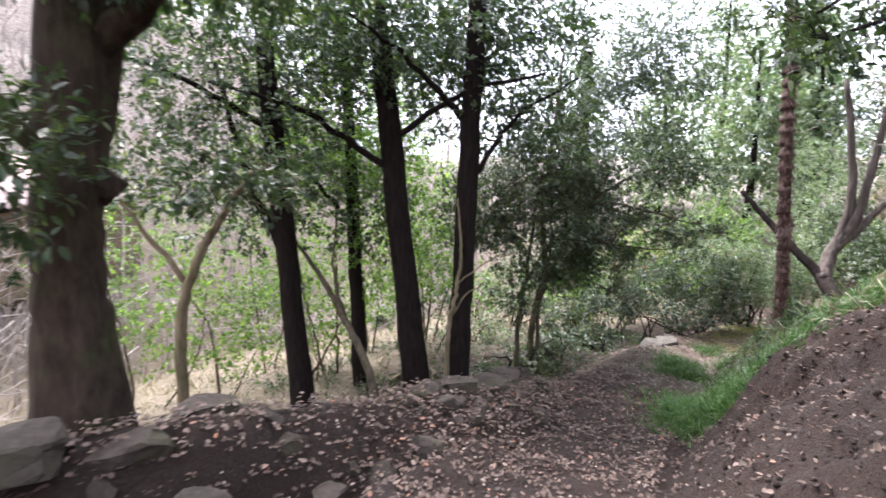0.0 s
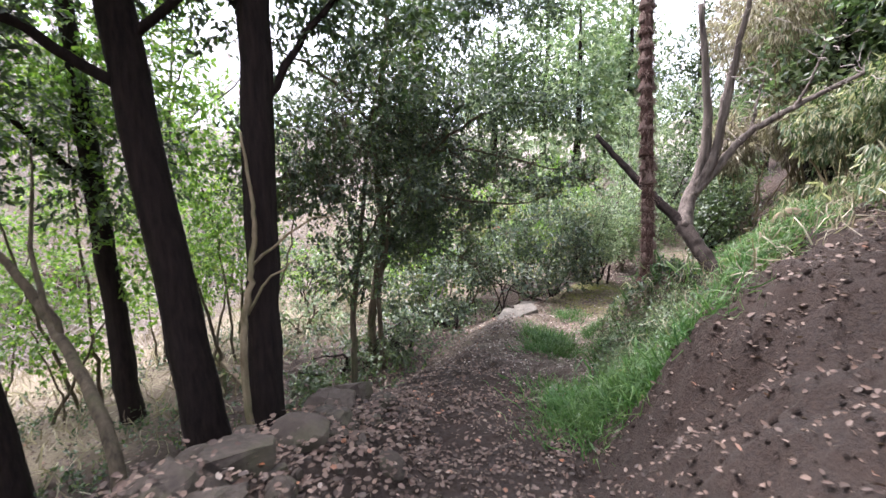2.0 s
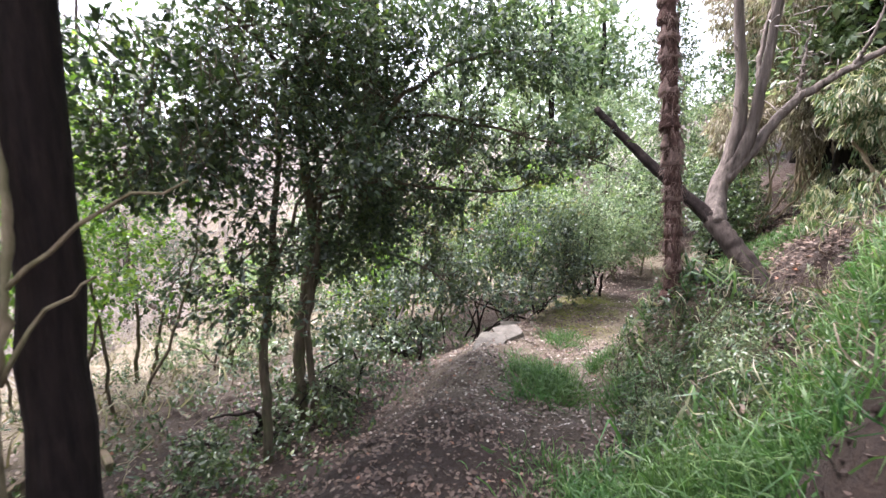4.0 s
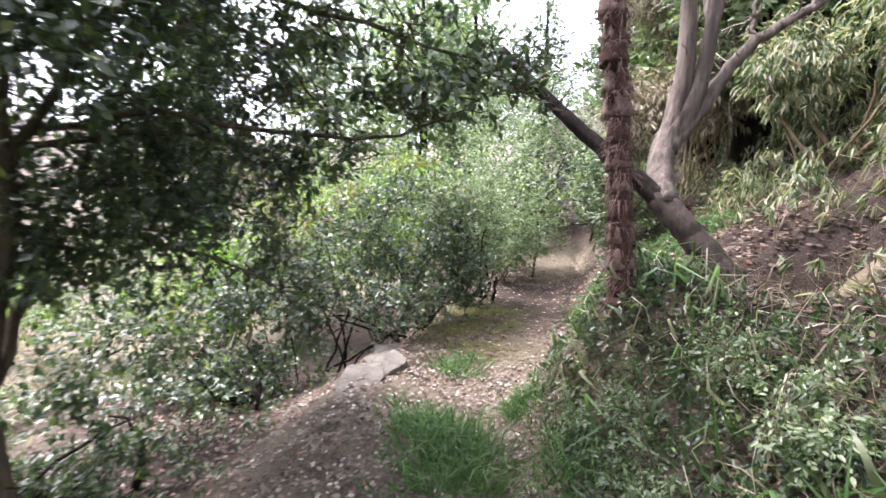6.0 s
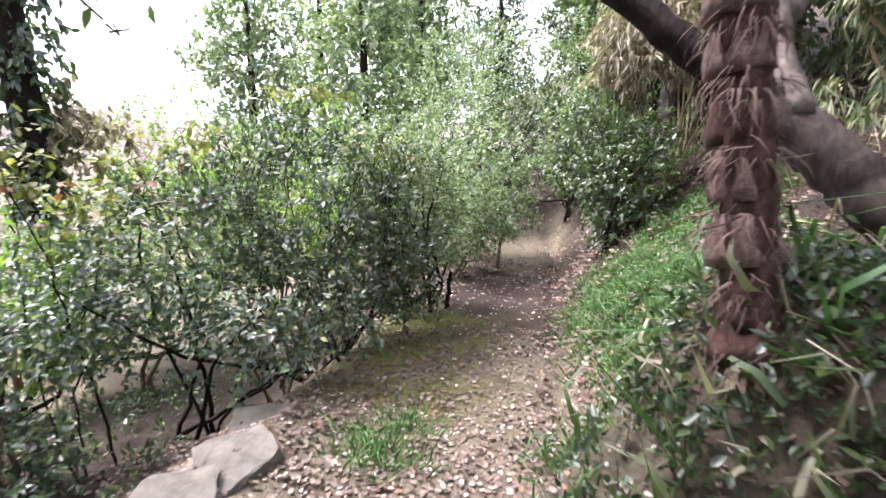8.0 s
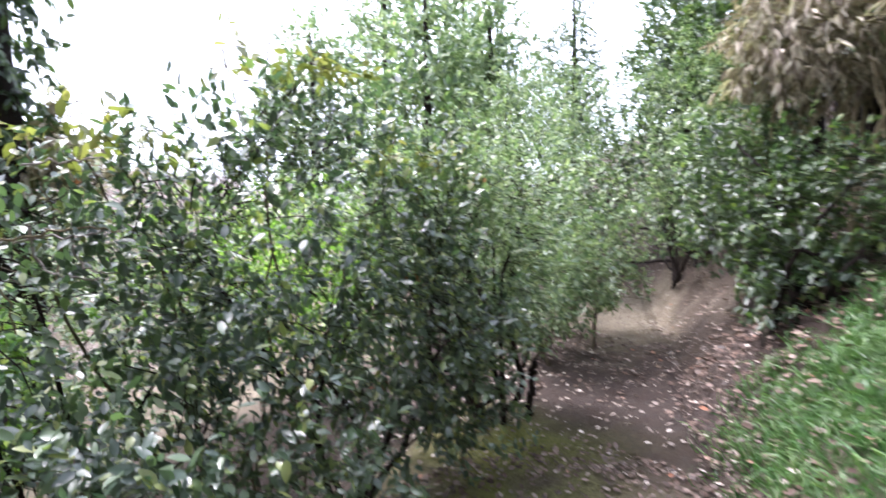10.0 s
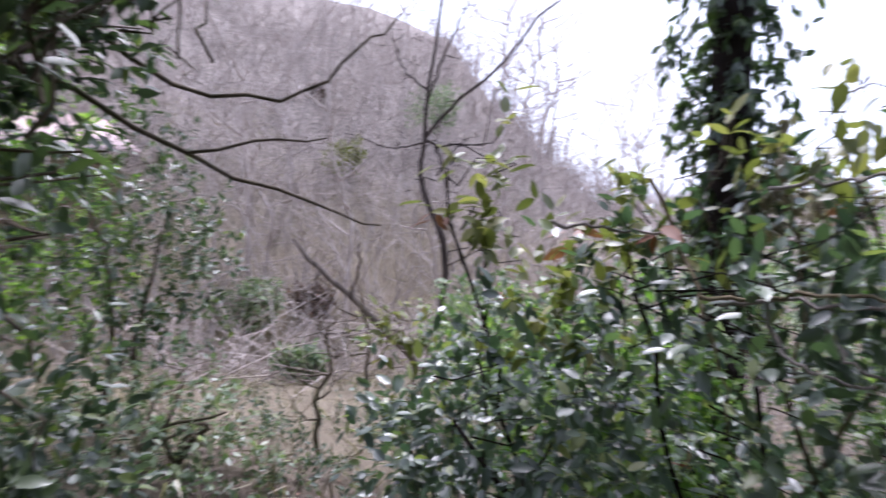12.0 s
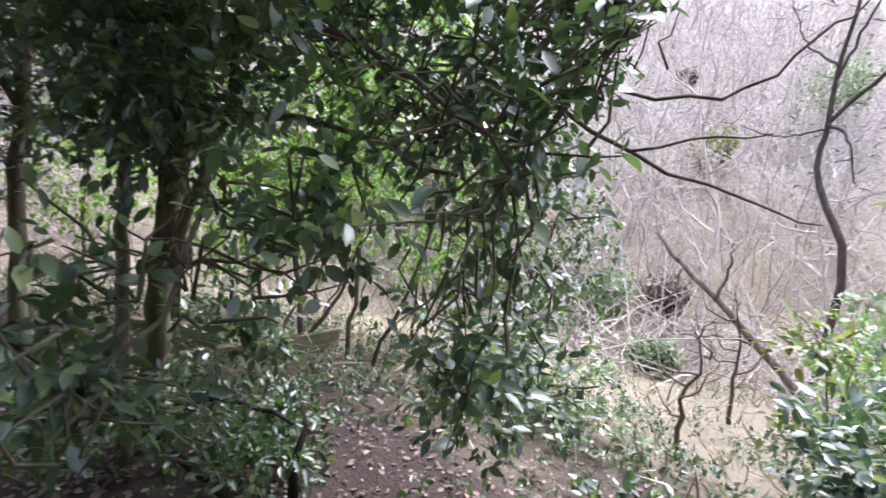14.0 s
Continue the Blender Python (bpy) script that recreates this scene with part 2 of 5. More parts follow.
BLADE = (
    np.array([(-0.5, 0, 0), (0.5, 0, 0), (-0.42, 0.35, 0.13), (0.42, 0.35, 0.13), (-0.3, 0.7, 0.12), (0.3, 0.7, 0.12), (0, 1.0, -0.02)]),
    np.array([(0, 1, 3), (0, 3, 2), (2, 3, 5), (2, 5, 4), (4, 5, 6)]),
)


def leaves(shape, at, way, face, size, width=1.0):
    """Vertices and faces of many blades: base points, the way each points, the side it shows, its length."""
    way = unit(way)
    side = unit(np.cross(way, face))
    up = np.cross(side, way)
    size = np.broadcast_to(size, (len(at),))[:, None, None]
    t, f = shape
    v = at[:, None] + size * (t[:, 0, None] * width * side[:, None] + t[:, 1, None] * way[:, None] + t[:, 2, None] * up[:, None])
    n = len(t)
    return v.reshape(-1, 3), (f[None] + n * np.arange(len(at))[:, None, None]).reshape(-1, 3)


def sprigs(ends, ways, per, length, size, shape=LEAF_FULL, droop=0.25, g=None, width=1.0):
    """Leafy twigs: blades set alternately along the last stretch of each twig, more at its tip."""
    g = g or rng
    ways = unit(ways)
    n = len(ends)
    u = g.random((n, per)) ** 0.7
    at = ends[:, None] - ways[:, None] * (1 - u[..., None]) * length + g.normal(0, 0.012, (n, per, 3))
    out = ways[:, None] * 0.6 + g.normal(0, 0.62, (n, per, 3)) + np.array([0, 0, -droop])
    face = g.normal(0, 0.45, (n, per, 3)) + np.array([0, 0, 1.0]) + 0.35 * ways[:, None]
    s = size * (0.6 + 0.6 * g.random((n, per)))
    return leaves(shape, at.reshape(-1, 3), out.reshape(-1, 3), face.reshape(-1, 3), s.ravel(), width)


# ---- terrain ----
TRAIL = np.array([(-1.2, -9.0, 1.9), (-0.5, -3.0, 0.62), (0.0, -0.1, 0.0), (0.4, 1.6, -0.42), (0.95, 3.2, -0.88), (1.75, 5.0, -1.42), (2.75, 6.5, -1.78), (3.9, 7.8, -2.03), (4.9, 9.1, -2.32), (6.2, 10.2, -2.45), (8.0, 11.8, -2.57), (10.0, 13.4, -2.6), (13.0, 16.2, -2.5), (17.0, 20.0, -2.1), (24.0, 27.0, -1.4), (60.0, 70.0, 0.0)])
LINE = spline(TRAIL, 400)
ALONG = np.concatenate([[0], np.cumsum(np.linalg.norm(np.diff(LINE[:, :2], axis=0), axis=1))])


def smooth(a, b, x):
    t = np.clip((x - a) / (b - a), 0, 1)
    return t * t * (3 - 2 * t)


def waves(x, y, scale, seed):
    """A cheap sum of sines that wanders without repeating visibly."""
    g = np.random.default_rng(seed)
    out = 0
    for k in range(7):
        a, ph, f = g.random() * 6.28, g.random() * 6.28, (1.0 + k * 0.55) / scale
        out = out + np.sin((x * np.cos(a) + y * np.sin(a)) * f * 6.28 + ph) / (1 + 0.6 * k)
    return out / 2.2


def trail_place(x, y):
    """Distance along the trail, signed distance to its right, and the trail's height there."""
    p = np.stack([np.ravel(x), np.ravel(y)], -1)
    idx = np.empty(len(p), int)
    q = (LINE[:, :2] ** 2).sum(-1)
    for c in range(0, len(p), 4000):
        idx[c : c + 4000] = (q - 2 * p[c : c + 4000] @ LINE[:, :2].T).argmin(1)
    i = np.clip(idx, 1, len(LINE) - 2)
    tang = unit(LINE[i + 1, :2] - LINE[i - 1, :2])
    off = p - LINE[i, :2]
    fwd = (off * tang).sum(-1)
    lat = off[:, 0] * tang[:, 1] - off[:, 1] * tang[:, 0]
    slope = (LINE[i + 1, 2] - LINE[i - 1, 2]) / (ALONG[i + 1] - ALONG[i - 1])
    return ALONG[i] + np.clip(fwd, -1, 1), lat, LINE[i, 2] + np.clip(fwd, -1, 1) * slope


def height(x, y):
    x, y = np.broadcast_arrays(np.asarray(x, float), np.asarray(y, float))
    shape = x.shape
    x, y = x.ravel(), y.ravel()
    s, lat, z = trail_place(x, y)
    fine = 0.025 * waves(x, y, 0.9, 1) + 0.012 * waves(x, y, 0.35, 2)
    broad = waves(x, y, 7.0, 3)
    # the bank that climbs beside the trail
    r = np.maximum(0, lat - 0.42 - 0.08 * waves(x, y, 2.3, 5))
    rise = 0.75 * r - 0.22 * np.exp(-((r - 0.2) / 0.35) ** 2) * smooth(0, 0.2, r) + 0.10 * waves(x, y, 1.6, 6) * smooth(0.2, 1.2, r)
    shelf = np.exp(-(((((x - 6.05) * 0.8 - (y - 7.75) * 0.6) / 1.25) ** 2 + (((x - 6.05) * 0.6 + (y - 7.75) * 0.8) / 0.75) ** 2) ** 2))
    rise = rise + (0.06 * waves(x, y, 0.55, 7) + 0.045 * waves(x, y, 0.22, 9)) * smooth(0.1, 0.7, r)
    rise = rise * (1 - shelf) + (-1.0 - 0.42 * smooth(5.6, 6.5, x) - z) * shelf
    # a spur of bare soil that ends in a steep little face
    u, v = (x - 3.18) * 0.883 + (y - 4.88) * 0.47, -(x - 3.18) * 0.47 + (y - 4.88) * 0.883
    spur = smooth(-0.5, 0.1, u) * (1 - smooth(2.4, 4.0, u)) * np.where(v > 0, 1 - smooth(0.05, 0.4, v), np.exp(-((v / 1.3) ** 2)))
    rise = rise + spur * (0.46 + 0.08 * np.clip(u, 0, 2) + 0.05 * waves(x, y, 0.6, 27))
    rise = 16 * (1 - np.exp(-np.maximum(rise, -0.2) / 16)) + 0.35 * broad * smooth(2, 8, r)
    # the low ground on the other side
    low = -2.5 + np.where(y < 9.5, 0.11 * (9.5 - y), -0.2 * (y - 9.5))
    low = np.maximum(low - 0.16 * np.maximum(0, -x - 1.0), -4.8) + 0.10 * broad
    d = np.hypot(x - 4.6, y - 9.8)
    bearing = np.degrees(np.arctan2(-(x - 4.6), y - 9.8))
    crest = 39 * smooth(18, 48, bearing) * (1 - smooth(130, 175, bearing)) + 4
    low = low + crest * (1 - np.exp(-0.8 * np.maximum(0, d - 13) / crest)) * (1 + 0.1 * broad)
    low = np.where(lat < 0, low, z)
    edge = 0.95 + 0.12 * waves(x, y, 1.7, 8)
    w = smooth(edge, edge + 1.1, -lat)
    left = z * (1 - w) + np.minimum(low, np.where(d > 12, 99, z)) * w
    mound = 0.2 * np.exp(-(((lat + 1.15) / 0.42) ** 2)) * smooth(7.0, 9.0, s) * (1 - smooth(15.0, 16.6, s))
    mound = mound + 0.15 * np.exp(-(((lat + 1.1) / 0.38) ** 2)) * smooth(17.6, 18.6, s) * (1 - smooth(20.2, 20.9, s))
    left = left + mound
    out = np.where(lat > 0, z + rise, left) + fine
    out = out - 0.05 * np.exp(-((lat / 0.45) ** 2)) * (np.abs(s) < 60)
    return out.reshape(shape)


def graded(a, b, fine_a, fine_b, step):
    """Grid lines: evenly fine in the middle, ever wider towards the ends."""
    mid = np.arange(fine_a, fine_b, step)
    out, x, w = [], fine_b, step
    while x < b:
        out.append(x)
        w *= 1.13
        x += w
    low, x, w = [], fine_a, step
    while x > a:
        w *= 1.13
        x -= w
        low.append(x)
    return np.array(sorted(low) + list(mid) + out + [b])


def build_ground():
    gx, gy = graded(-260, 260, -3.5, 10.5, 0.085), graded(-240, 300, 0.0, 14.0, 0.085)
    X, Y = np.meshgrid(gx, gy, indexing="ij")
    Z = height(X, Y)
    n, m = X.shape
    i, j = np.meshgrid(np.arange(n - 1), np.arange(m - 1), indexing="ij")
    f = np.stack([i * m + j, (i + 1) * m + j, (i + 1) * m + j + 1, i * m + j + 1], -1).reshape(-1, 4)
    me = mesh_np("ground", np.stack([X, Y, Z], -1).reshape(-1, 3), f, SOIL, True)
    x, y = X.ravel(), Y.ravel()
    s, lat, _ = trail_place(x, y)
    d = np.hypot(x - 4.6, y - 9.8)
    dry = smooth(-3.4, -6, lat + 0.8 * waves(x, y, 3, 12)) * 0.85
    # sky-lit patch near the bend, painted with the dry grass tone
    dry = np.maximum(dry, 0.8 * smooth(24.8, 27.0, s + 0.8 * waves(x, y, 1.1, 14)) * smooth(1.5, 0.3, np.abs(lat + 0.35 * waves(x, y, 0.7, 28))) * (1 - smooth(28.5, 29.5, s)))
    # pale leaf crumb in the clearing, its tone also standing in for open-sky light
    dry = np.maximum(dry, (0.55 + 0.2 * waves(x, y, 0.6, 29)) * smooth(16.6, 18.4, s) * (1 - smooth(21.5, 22.8, s)) * smooth(1.9, 1.0, np.abs(lat + 0.35)))
    moss = np.exp(-(((lat + 0.6) / 0.6) ** 2)) * smooth(20.3, 21.0, s) * (1 - smooth(22.8, 23.6, s)) * np.clip(0.85 + 0.7 * waves(x, y, 0.8, 15), 0, 1)
    brush = smooth(15, 22, d) * (lat < 0)
    col = np.stack([dry, moss, brush, np.ones_like(dry)], -1).astype(np.float32)
    attr = me.color_attributes.new("cover", "FLOAT_COLOR", "POINT")
    attr.data.foreach_set("color", col.ravel())
    return tagged(part("ground", me), "brown leaf-strewn forest soil with mossy patches, sloping hillside", "ground", kind="structure")


ground = build_ground()

# ---- trees ----
def limb(points, r0, r1, n=None, sides=8, rough=0.05, seed=0, wobble=0.015):
    n = n or max(6, int(4 + 5 * np.linalg.norm(np.diff(np.asarray(points, float), axis=0), axis=1).sum()))
    p = spline(points, n)
    g = np.random.default_rng(seed)
    p[1:-1] += g.normal(0, wobble, p[1:-1].shape)
    return tube(p, np.linspace(r0, r1, n) , sides, rough, seed)


def many_tubes(p, r, sides=3):
    """Many thin stems at once: p holds their points (stems, points, 3), r their radii along them."""
    n, k, _ = p.shape
    tang = unit(np.gradient(p, axis=1))
    a = unit(np.cross(tang, np.array([0.31, 0.9, 0.29])))
    b = np.cross(tang, a)
    ang = np.linspace(0, 2 * np.pi, sides, endpoint=False)
    rr = np.broadcast_to(r, (n, k))[:, :, None, None]
    v = p[:, :, None] + rr * (np.cos(ang)[:, None] * a[:, :, None] + np.sin(ang)[:, None] * b[:, :, None])
    i, j = np.meshgrid(np.arange(k - 1), np.arange(sides), indexing="ij")
    m = (j + 1) % sides
    f = np.stack([i * sides + j, i * sides + m, (i + 1) * sides + m, (i + 1) * sides + j], -1).reshape(-1, 4)
    return v.reshape(-1, 3), (f[None] + k * sides * np.arange(n)[:, None, None]).reshape(-1, 4)


def twigs_to(ends, roots, r=0.006, g=None):
    """Thin crooked twigs that reach the given ends from the side of the nearest root point."""
    g = g or rng
    a = np.empty_like(ends)
    for c in range(0, len(ends), 400):
        e = ends[c : c + 400]
        d = np.linalg.norm(roots[None] - e[:, None], axis=-1)
        k = d.argmin(1)
        near = d[np.arange(len(e)), k][:, None]
        a[c : c + 400] = e + (roots[k] - e) * np.minimum(1.0, (0.1 + 0.25 * g.random((len(e), 1))) / np.maximum(near, 1e-3))
    a = a + g.normal(0, 0.04, a.shape)
    m1 = a + (ends - a) * 0.35 + g.normal(0, 0.03, a.shape)
    m2 = a + (ends - a) * 0.7 + g.normal(0, 0.025, a.shape)
    return many_tubes(np.stack([a, m1, m2, ends], 1), r * np.array([1, 0.8, 0.6, 0.35]))


def crown_ends(blobs, n, g, hollow=0.35):
    """Twig ends inside a few overlapping rounded masses, and the way outwards there."""
    ends, ways = [], []
    total = sum(b[1][0] * b[1][1] * b[1][2] for b in blobs)
    for c, r in blobs:
        k = int(n * r[0] * r[1] * r[2] / total)
        v = unit(g.normal(size=(k, 3)))
        q = (hollow + (1 - hollow) * g.random((k, 1)) ** 0.6) * (1 + 0.12 * np.sin(5 * v[:, :1] + 3 * v[:, 1:2]))
        ends.append(np.array(c) + v * q * np.array(r))
        ways.append(v + np.array([0, 0, 0.25]))
    return np.concatenate(ends), np.concatenate(ways)


def tree(name, label, trunk, radii, limbs, blobs, n, per, size, leaf, bark, seed, length=0.28, shape=LEAF_MED, crown_label="", twig_share=0.35, group="", category="tree", sides=12, droop=0.25, hollow=0.35):
    """A tree: tapered trunk, limbs, thin twigs and a crown of separate leaves."""
    g = np.random.default_rng(seed)
    top = empty(name, label, category, group)
    p = spline(trunk, max(12, 8 * len(trunk)))
    r = np.interp(np.linspace(0, 1, len(p)), np.linspace(0, 1, len(radii)), radii)
    p[1:-1] += g.normal(0, 0.008, p[1:-1].shape)
    part("trunk", mesh_np("trunk", *tube(p, r, sides, 0.05, seed), bark, True), top)
    roots = [p[len(p) // 2 :]]
    for k, (pts, r0, r1) in enumerate(limbs):
        part("limb", mesh_np("limb", *limb(pts, r0, r1, seed=seed + k), bark, True), top)
        roots.append(spline(pts, 8)[2:])
    roots = np.concatenate(roots)
    if n:
        ends, ways = crown_ends(blobs, n, g, hollow)
        low = height(ends[:, 0], ends[:, 1]) + 0.12
        keep = ends[:, 2] > low
        ends, ways = ends[keep], ways[keep]
        if twig_share:
            tagged(part("twig", mesh_np("twig", *twigs_to(ends[: int(len(ends) * twig_share)], roots, g=g), bark), top), kind="stuff")
        tagged(part("crown", mesh_np("crown", *sprigs(ends, ways, per, length, size, shape, droop, g), leaf), top, crown_label), kind="stuff")
    return top


def at_ground(x, y, sink=0.05):
    return float(height(x, y)) - sink


def straight(x, y, lean, tall):
    z = at_ground(x, y, 0.15)
    return [(x, y, z), (x + lean[0] * 0.5, y + lean[1] * 0.5, z + tall * 0.5), (x + lean[0], y + lean[1], z + tall)]

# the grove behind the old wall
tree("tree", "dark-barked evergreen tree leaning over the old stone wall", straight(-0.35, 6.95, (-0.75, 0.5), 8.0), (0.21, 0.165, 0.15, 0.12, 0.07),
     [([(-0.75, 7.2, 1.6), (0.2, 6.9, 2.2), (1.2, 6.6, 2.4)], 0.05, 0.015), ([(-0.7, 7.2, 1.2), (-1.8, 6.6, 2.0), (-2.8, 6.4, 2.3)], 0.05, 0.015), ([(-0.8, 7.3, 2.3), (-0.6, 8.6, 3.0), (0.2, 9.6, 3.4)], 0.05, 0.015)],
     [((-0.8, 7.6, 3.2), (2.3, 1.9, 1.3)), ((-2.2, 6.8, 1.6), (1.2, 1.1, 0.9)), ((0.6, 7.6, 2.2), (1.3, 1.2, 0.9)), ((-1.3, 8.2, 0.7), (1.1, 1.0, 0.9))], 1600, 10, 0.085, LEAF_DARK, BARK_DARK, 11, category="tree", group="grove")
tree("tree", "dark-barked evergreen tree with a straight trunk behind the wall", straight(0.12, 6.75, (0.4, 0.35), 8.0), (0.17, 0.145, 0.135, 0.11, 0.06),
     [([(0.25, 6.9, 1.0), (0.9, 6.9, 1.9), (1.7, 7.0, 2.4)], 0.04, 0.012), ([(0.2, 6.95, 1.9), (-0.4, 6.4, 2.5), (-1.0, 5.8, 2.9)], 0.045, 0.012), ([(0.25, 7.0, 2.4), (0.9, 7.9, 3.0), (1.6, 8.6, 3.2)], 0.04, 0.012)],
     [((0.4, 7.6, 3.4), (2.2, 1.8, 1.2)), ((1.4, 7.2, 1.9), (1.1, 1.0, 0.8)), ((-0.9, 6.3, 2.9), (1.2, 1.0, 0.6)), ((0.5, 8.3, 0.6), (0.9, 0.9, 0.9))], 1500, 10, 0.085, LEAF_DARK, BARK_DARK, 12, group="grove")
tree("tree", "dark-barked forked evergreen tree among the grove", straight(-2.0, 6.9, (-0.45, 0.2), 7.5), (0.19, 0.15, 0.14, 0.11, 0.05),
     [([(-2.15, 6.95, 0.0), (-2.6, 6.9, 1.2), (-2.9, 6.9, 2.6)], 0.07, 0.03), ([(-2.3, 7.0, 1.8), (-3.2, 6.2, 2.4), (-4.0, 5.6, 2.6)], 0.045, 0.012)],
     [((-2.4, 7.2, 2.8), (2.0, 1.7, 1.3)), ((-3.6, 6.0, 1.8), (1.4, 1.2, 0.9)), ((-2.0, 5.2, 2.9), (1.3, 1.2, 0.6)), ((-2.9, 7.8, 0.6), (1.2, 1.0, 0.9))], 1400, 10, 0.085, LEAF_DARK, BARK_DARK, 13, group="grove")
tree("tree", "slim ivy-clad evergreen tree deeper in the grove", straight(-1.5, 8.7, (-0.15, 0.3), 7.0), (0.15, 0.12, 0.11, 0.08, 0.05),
     [([(-1.55, 8.8, 0.3), (-2.2, 8.4, 1.2), (-2.6, 8.2, 2.2)], 0.045, 0.012)],
     [((-1.6, 9.0, 2.2), (1.8, 1.4, 1.5)), ((-1.5, 8.8, 0.1), (0.7, 0.6, 1.3)), ((-0.9, 9.2, 0.9), (1.3, 0.9, 0.9)), ((-2.6, 8.6, 1.2), (1.2, 0.8, 0.8))], 1500, 10, 0.08, LEAF_FRESH, BARK_DARK, 14, group="grove")
tree("tree", "old thick-trunked tree with a swollen mossy base", [(-2.5, 3.3, at_ground(-2.5, 3.3, 0.2)), (-2.5, 3.3, 0.0), (-2.45, 3.3, 1.0), (-2.3, 3.4, 2.2), (-2.0, 3.5, 5.0)], (0.3, 0.36, 0.27, 0.21, 0.2, 0.21, 0.24, 0.2, 0.16),
     [([(-2.3, 3.4, 2.0), (-1.8, 3.3, 2.4), (-1.0, 3.2, 2.9)], 0.13, 0.05), ([(-2.15, 3.4, 1.2), (-2.8, 3.0, 1.9), (-3.6, 2.7, 2.4)], 0.1, 0.04)],
     [((-2.0, 3.0, 2.9), (1.6, 1.3, 0.7)), ((-2.5, 2.6, 1.5), (0.9, 0.6, 0.7)), ((-1.2, 4.0, 2.9), (1.4, 1.2, 0.5))], 1000, 11, 0.085, LEAF_DARK, bark_material("bark_old", (0.016, 0.011, 0.009), (0.085, 0.062, 0.045), 6, (1, 1, 0.3), 0.04, 0.5), 15, sides=16)
tree("sapling", "thin crooked pale sapling below the wall", [(-2.4, 4.5, at_ground(-2.4, 4.5)), (-2.42, 4.5, -0.4), (-2.32, 4.55, 0.3), (-2.1, 4.7, 0.8), (-1.8, 4.9, 1.3)], (0.06, 0.05, 0.04, 0.02),
     [([(-2.32, 4.55, 0.3), (-2.7, 4.6, 0.8), (-3.0, 4.6, 1.2)], 0.03, 0.01)], [((-2.0, 4.7, 1.3), (1.1, 0.9, 0.5))], 220, 9, 0.08, LEAF_DARK, BARK_TAN, 16, group="saplings")
tree("sapling", "pale bare leaning sapling beside the wall", [(-0.75, 5.7, at_ground(-0.75, 5.7)), (-0.95, 6.1, -1.2), (-1.35, 6.7, -0.7), (-1.75, 7.1, -0.2), (-2.2, 7.4, 0.3)], (0.06, 0.05, 0.04, 0.02),
     [([(-1.35, 6.7, -0.7), (-1.5, 6.9, 0.0), (-1.5, 7.2, 0.8)], 0.03, 0.008)], [], 0, 0, 0, LEAF_DARK, BARK_STEM, 17, group="saplings")
tree("sapling", "pale slender stem growing against a dark trunk", [(0.0, 6.5, at_ground(0.0, 6.5)), (0.02, 6.5, -0.9), (0.12, 6.55, -0.3), (0.2, 6.6, 0.2), (0.15, 6.62, 0.9)], (0.035, 0.03, 0.022, 0.01),
     [([(0.08, 6.53, -0.6), (0.3, 6.5, -0.3), (0.5, 6.5, -0.15)], 0.014, 0.005), ([(0.14, 6.56, -0.2), (0.5, 6.5, 0.1), (0.9, 6.5, 0.25)], 0.014, 0.005)], [], 0, 0, 0, LEAF_DARK, BARK_TAN, 18, group="saplings")

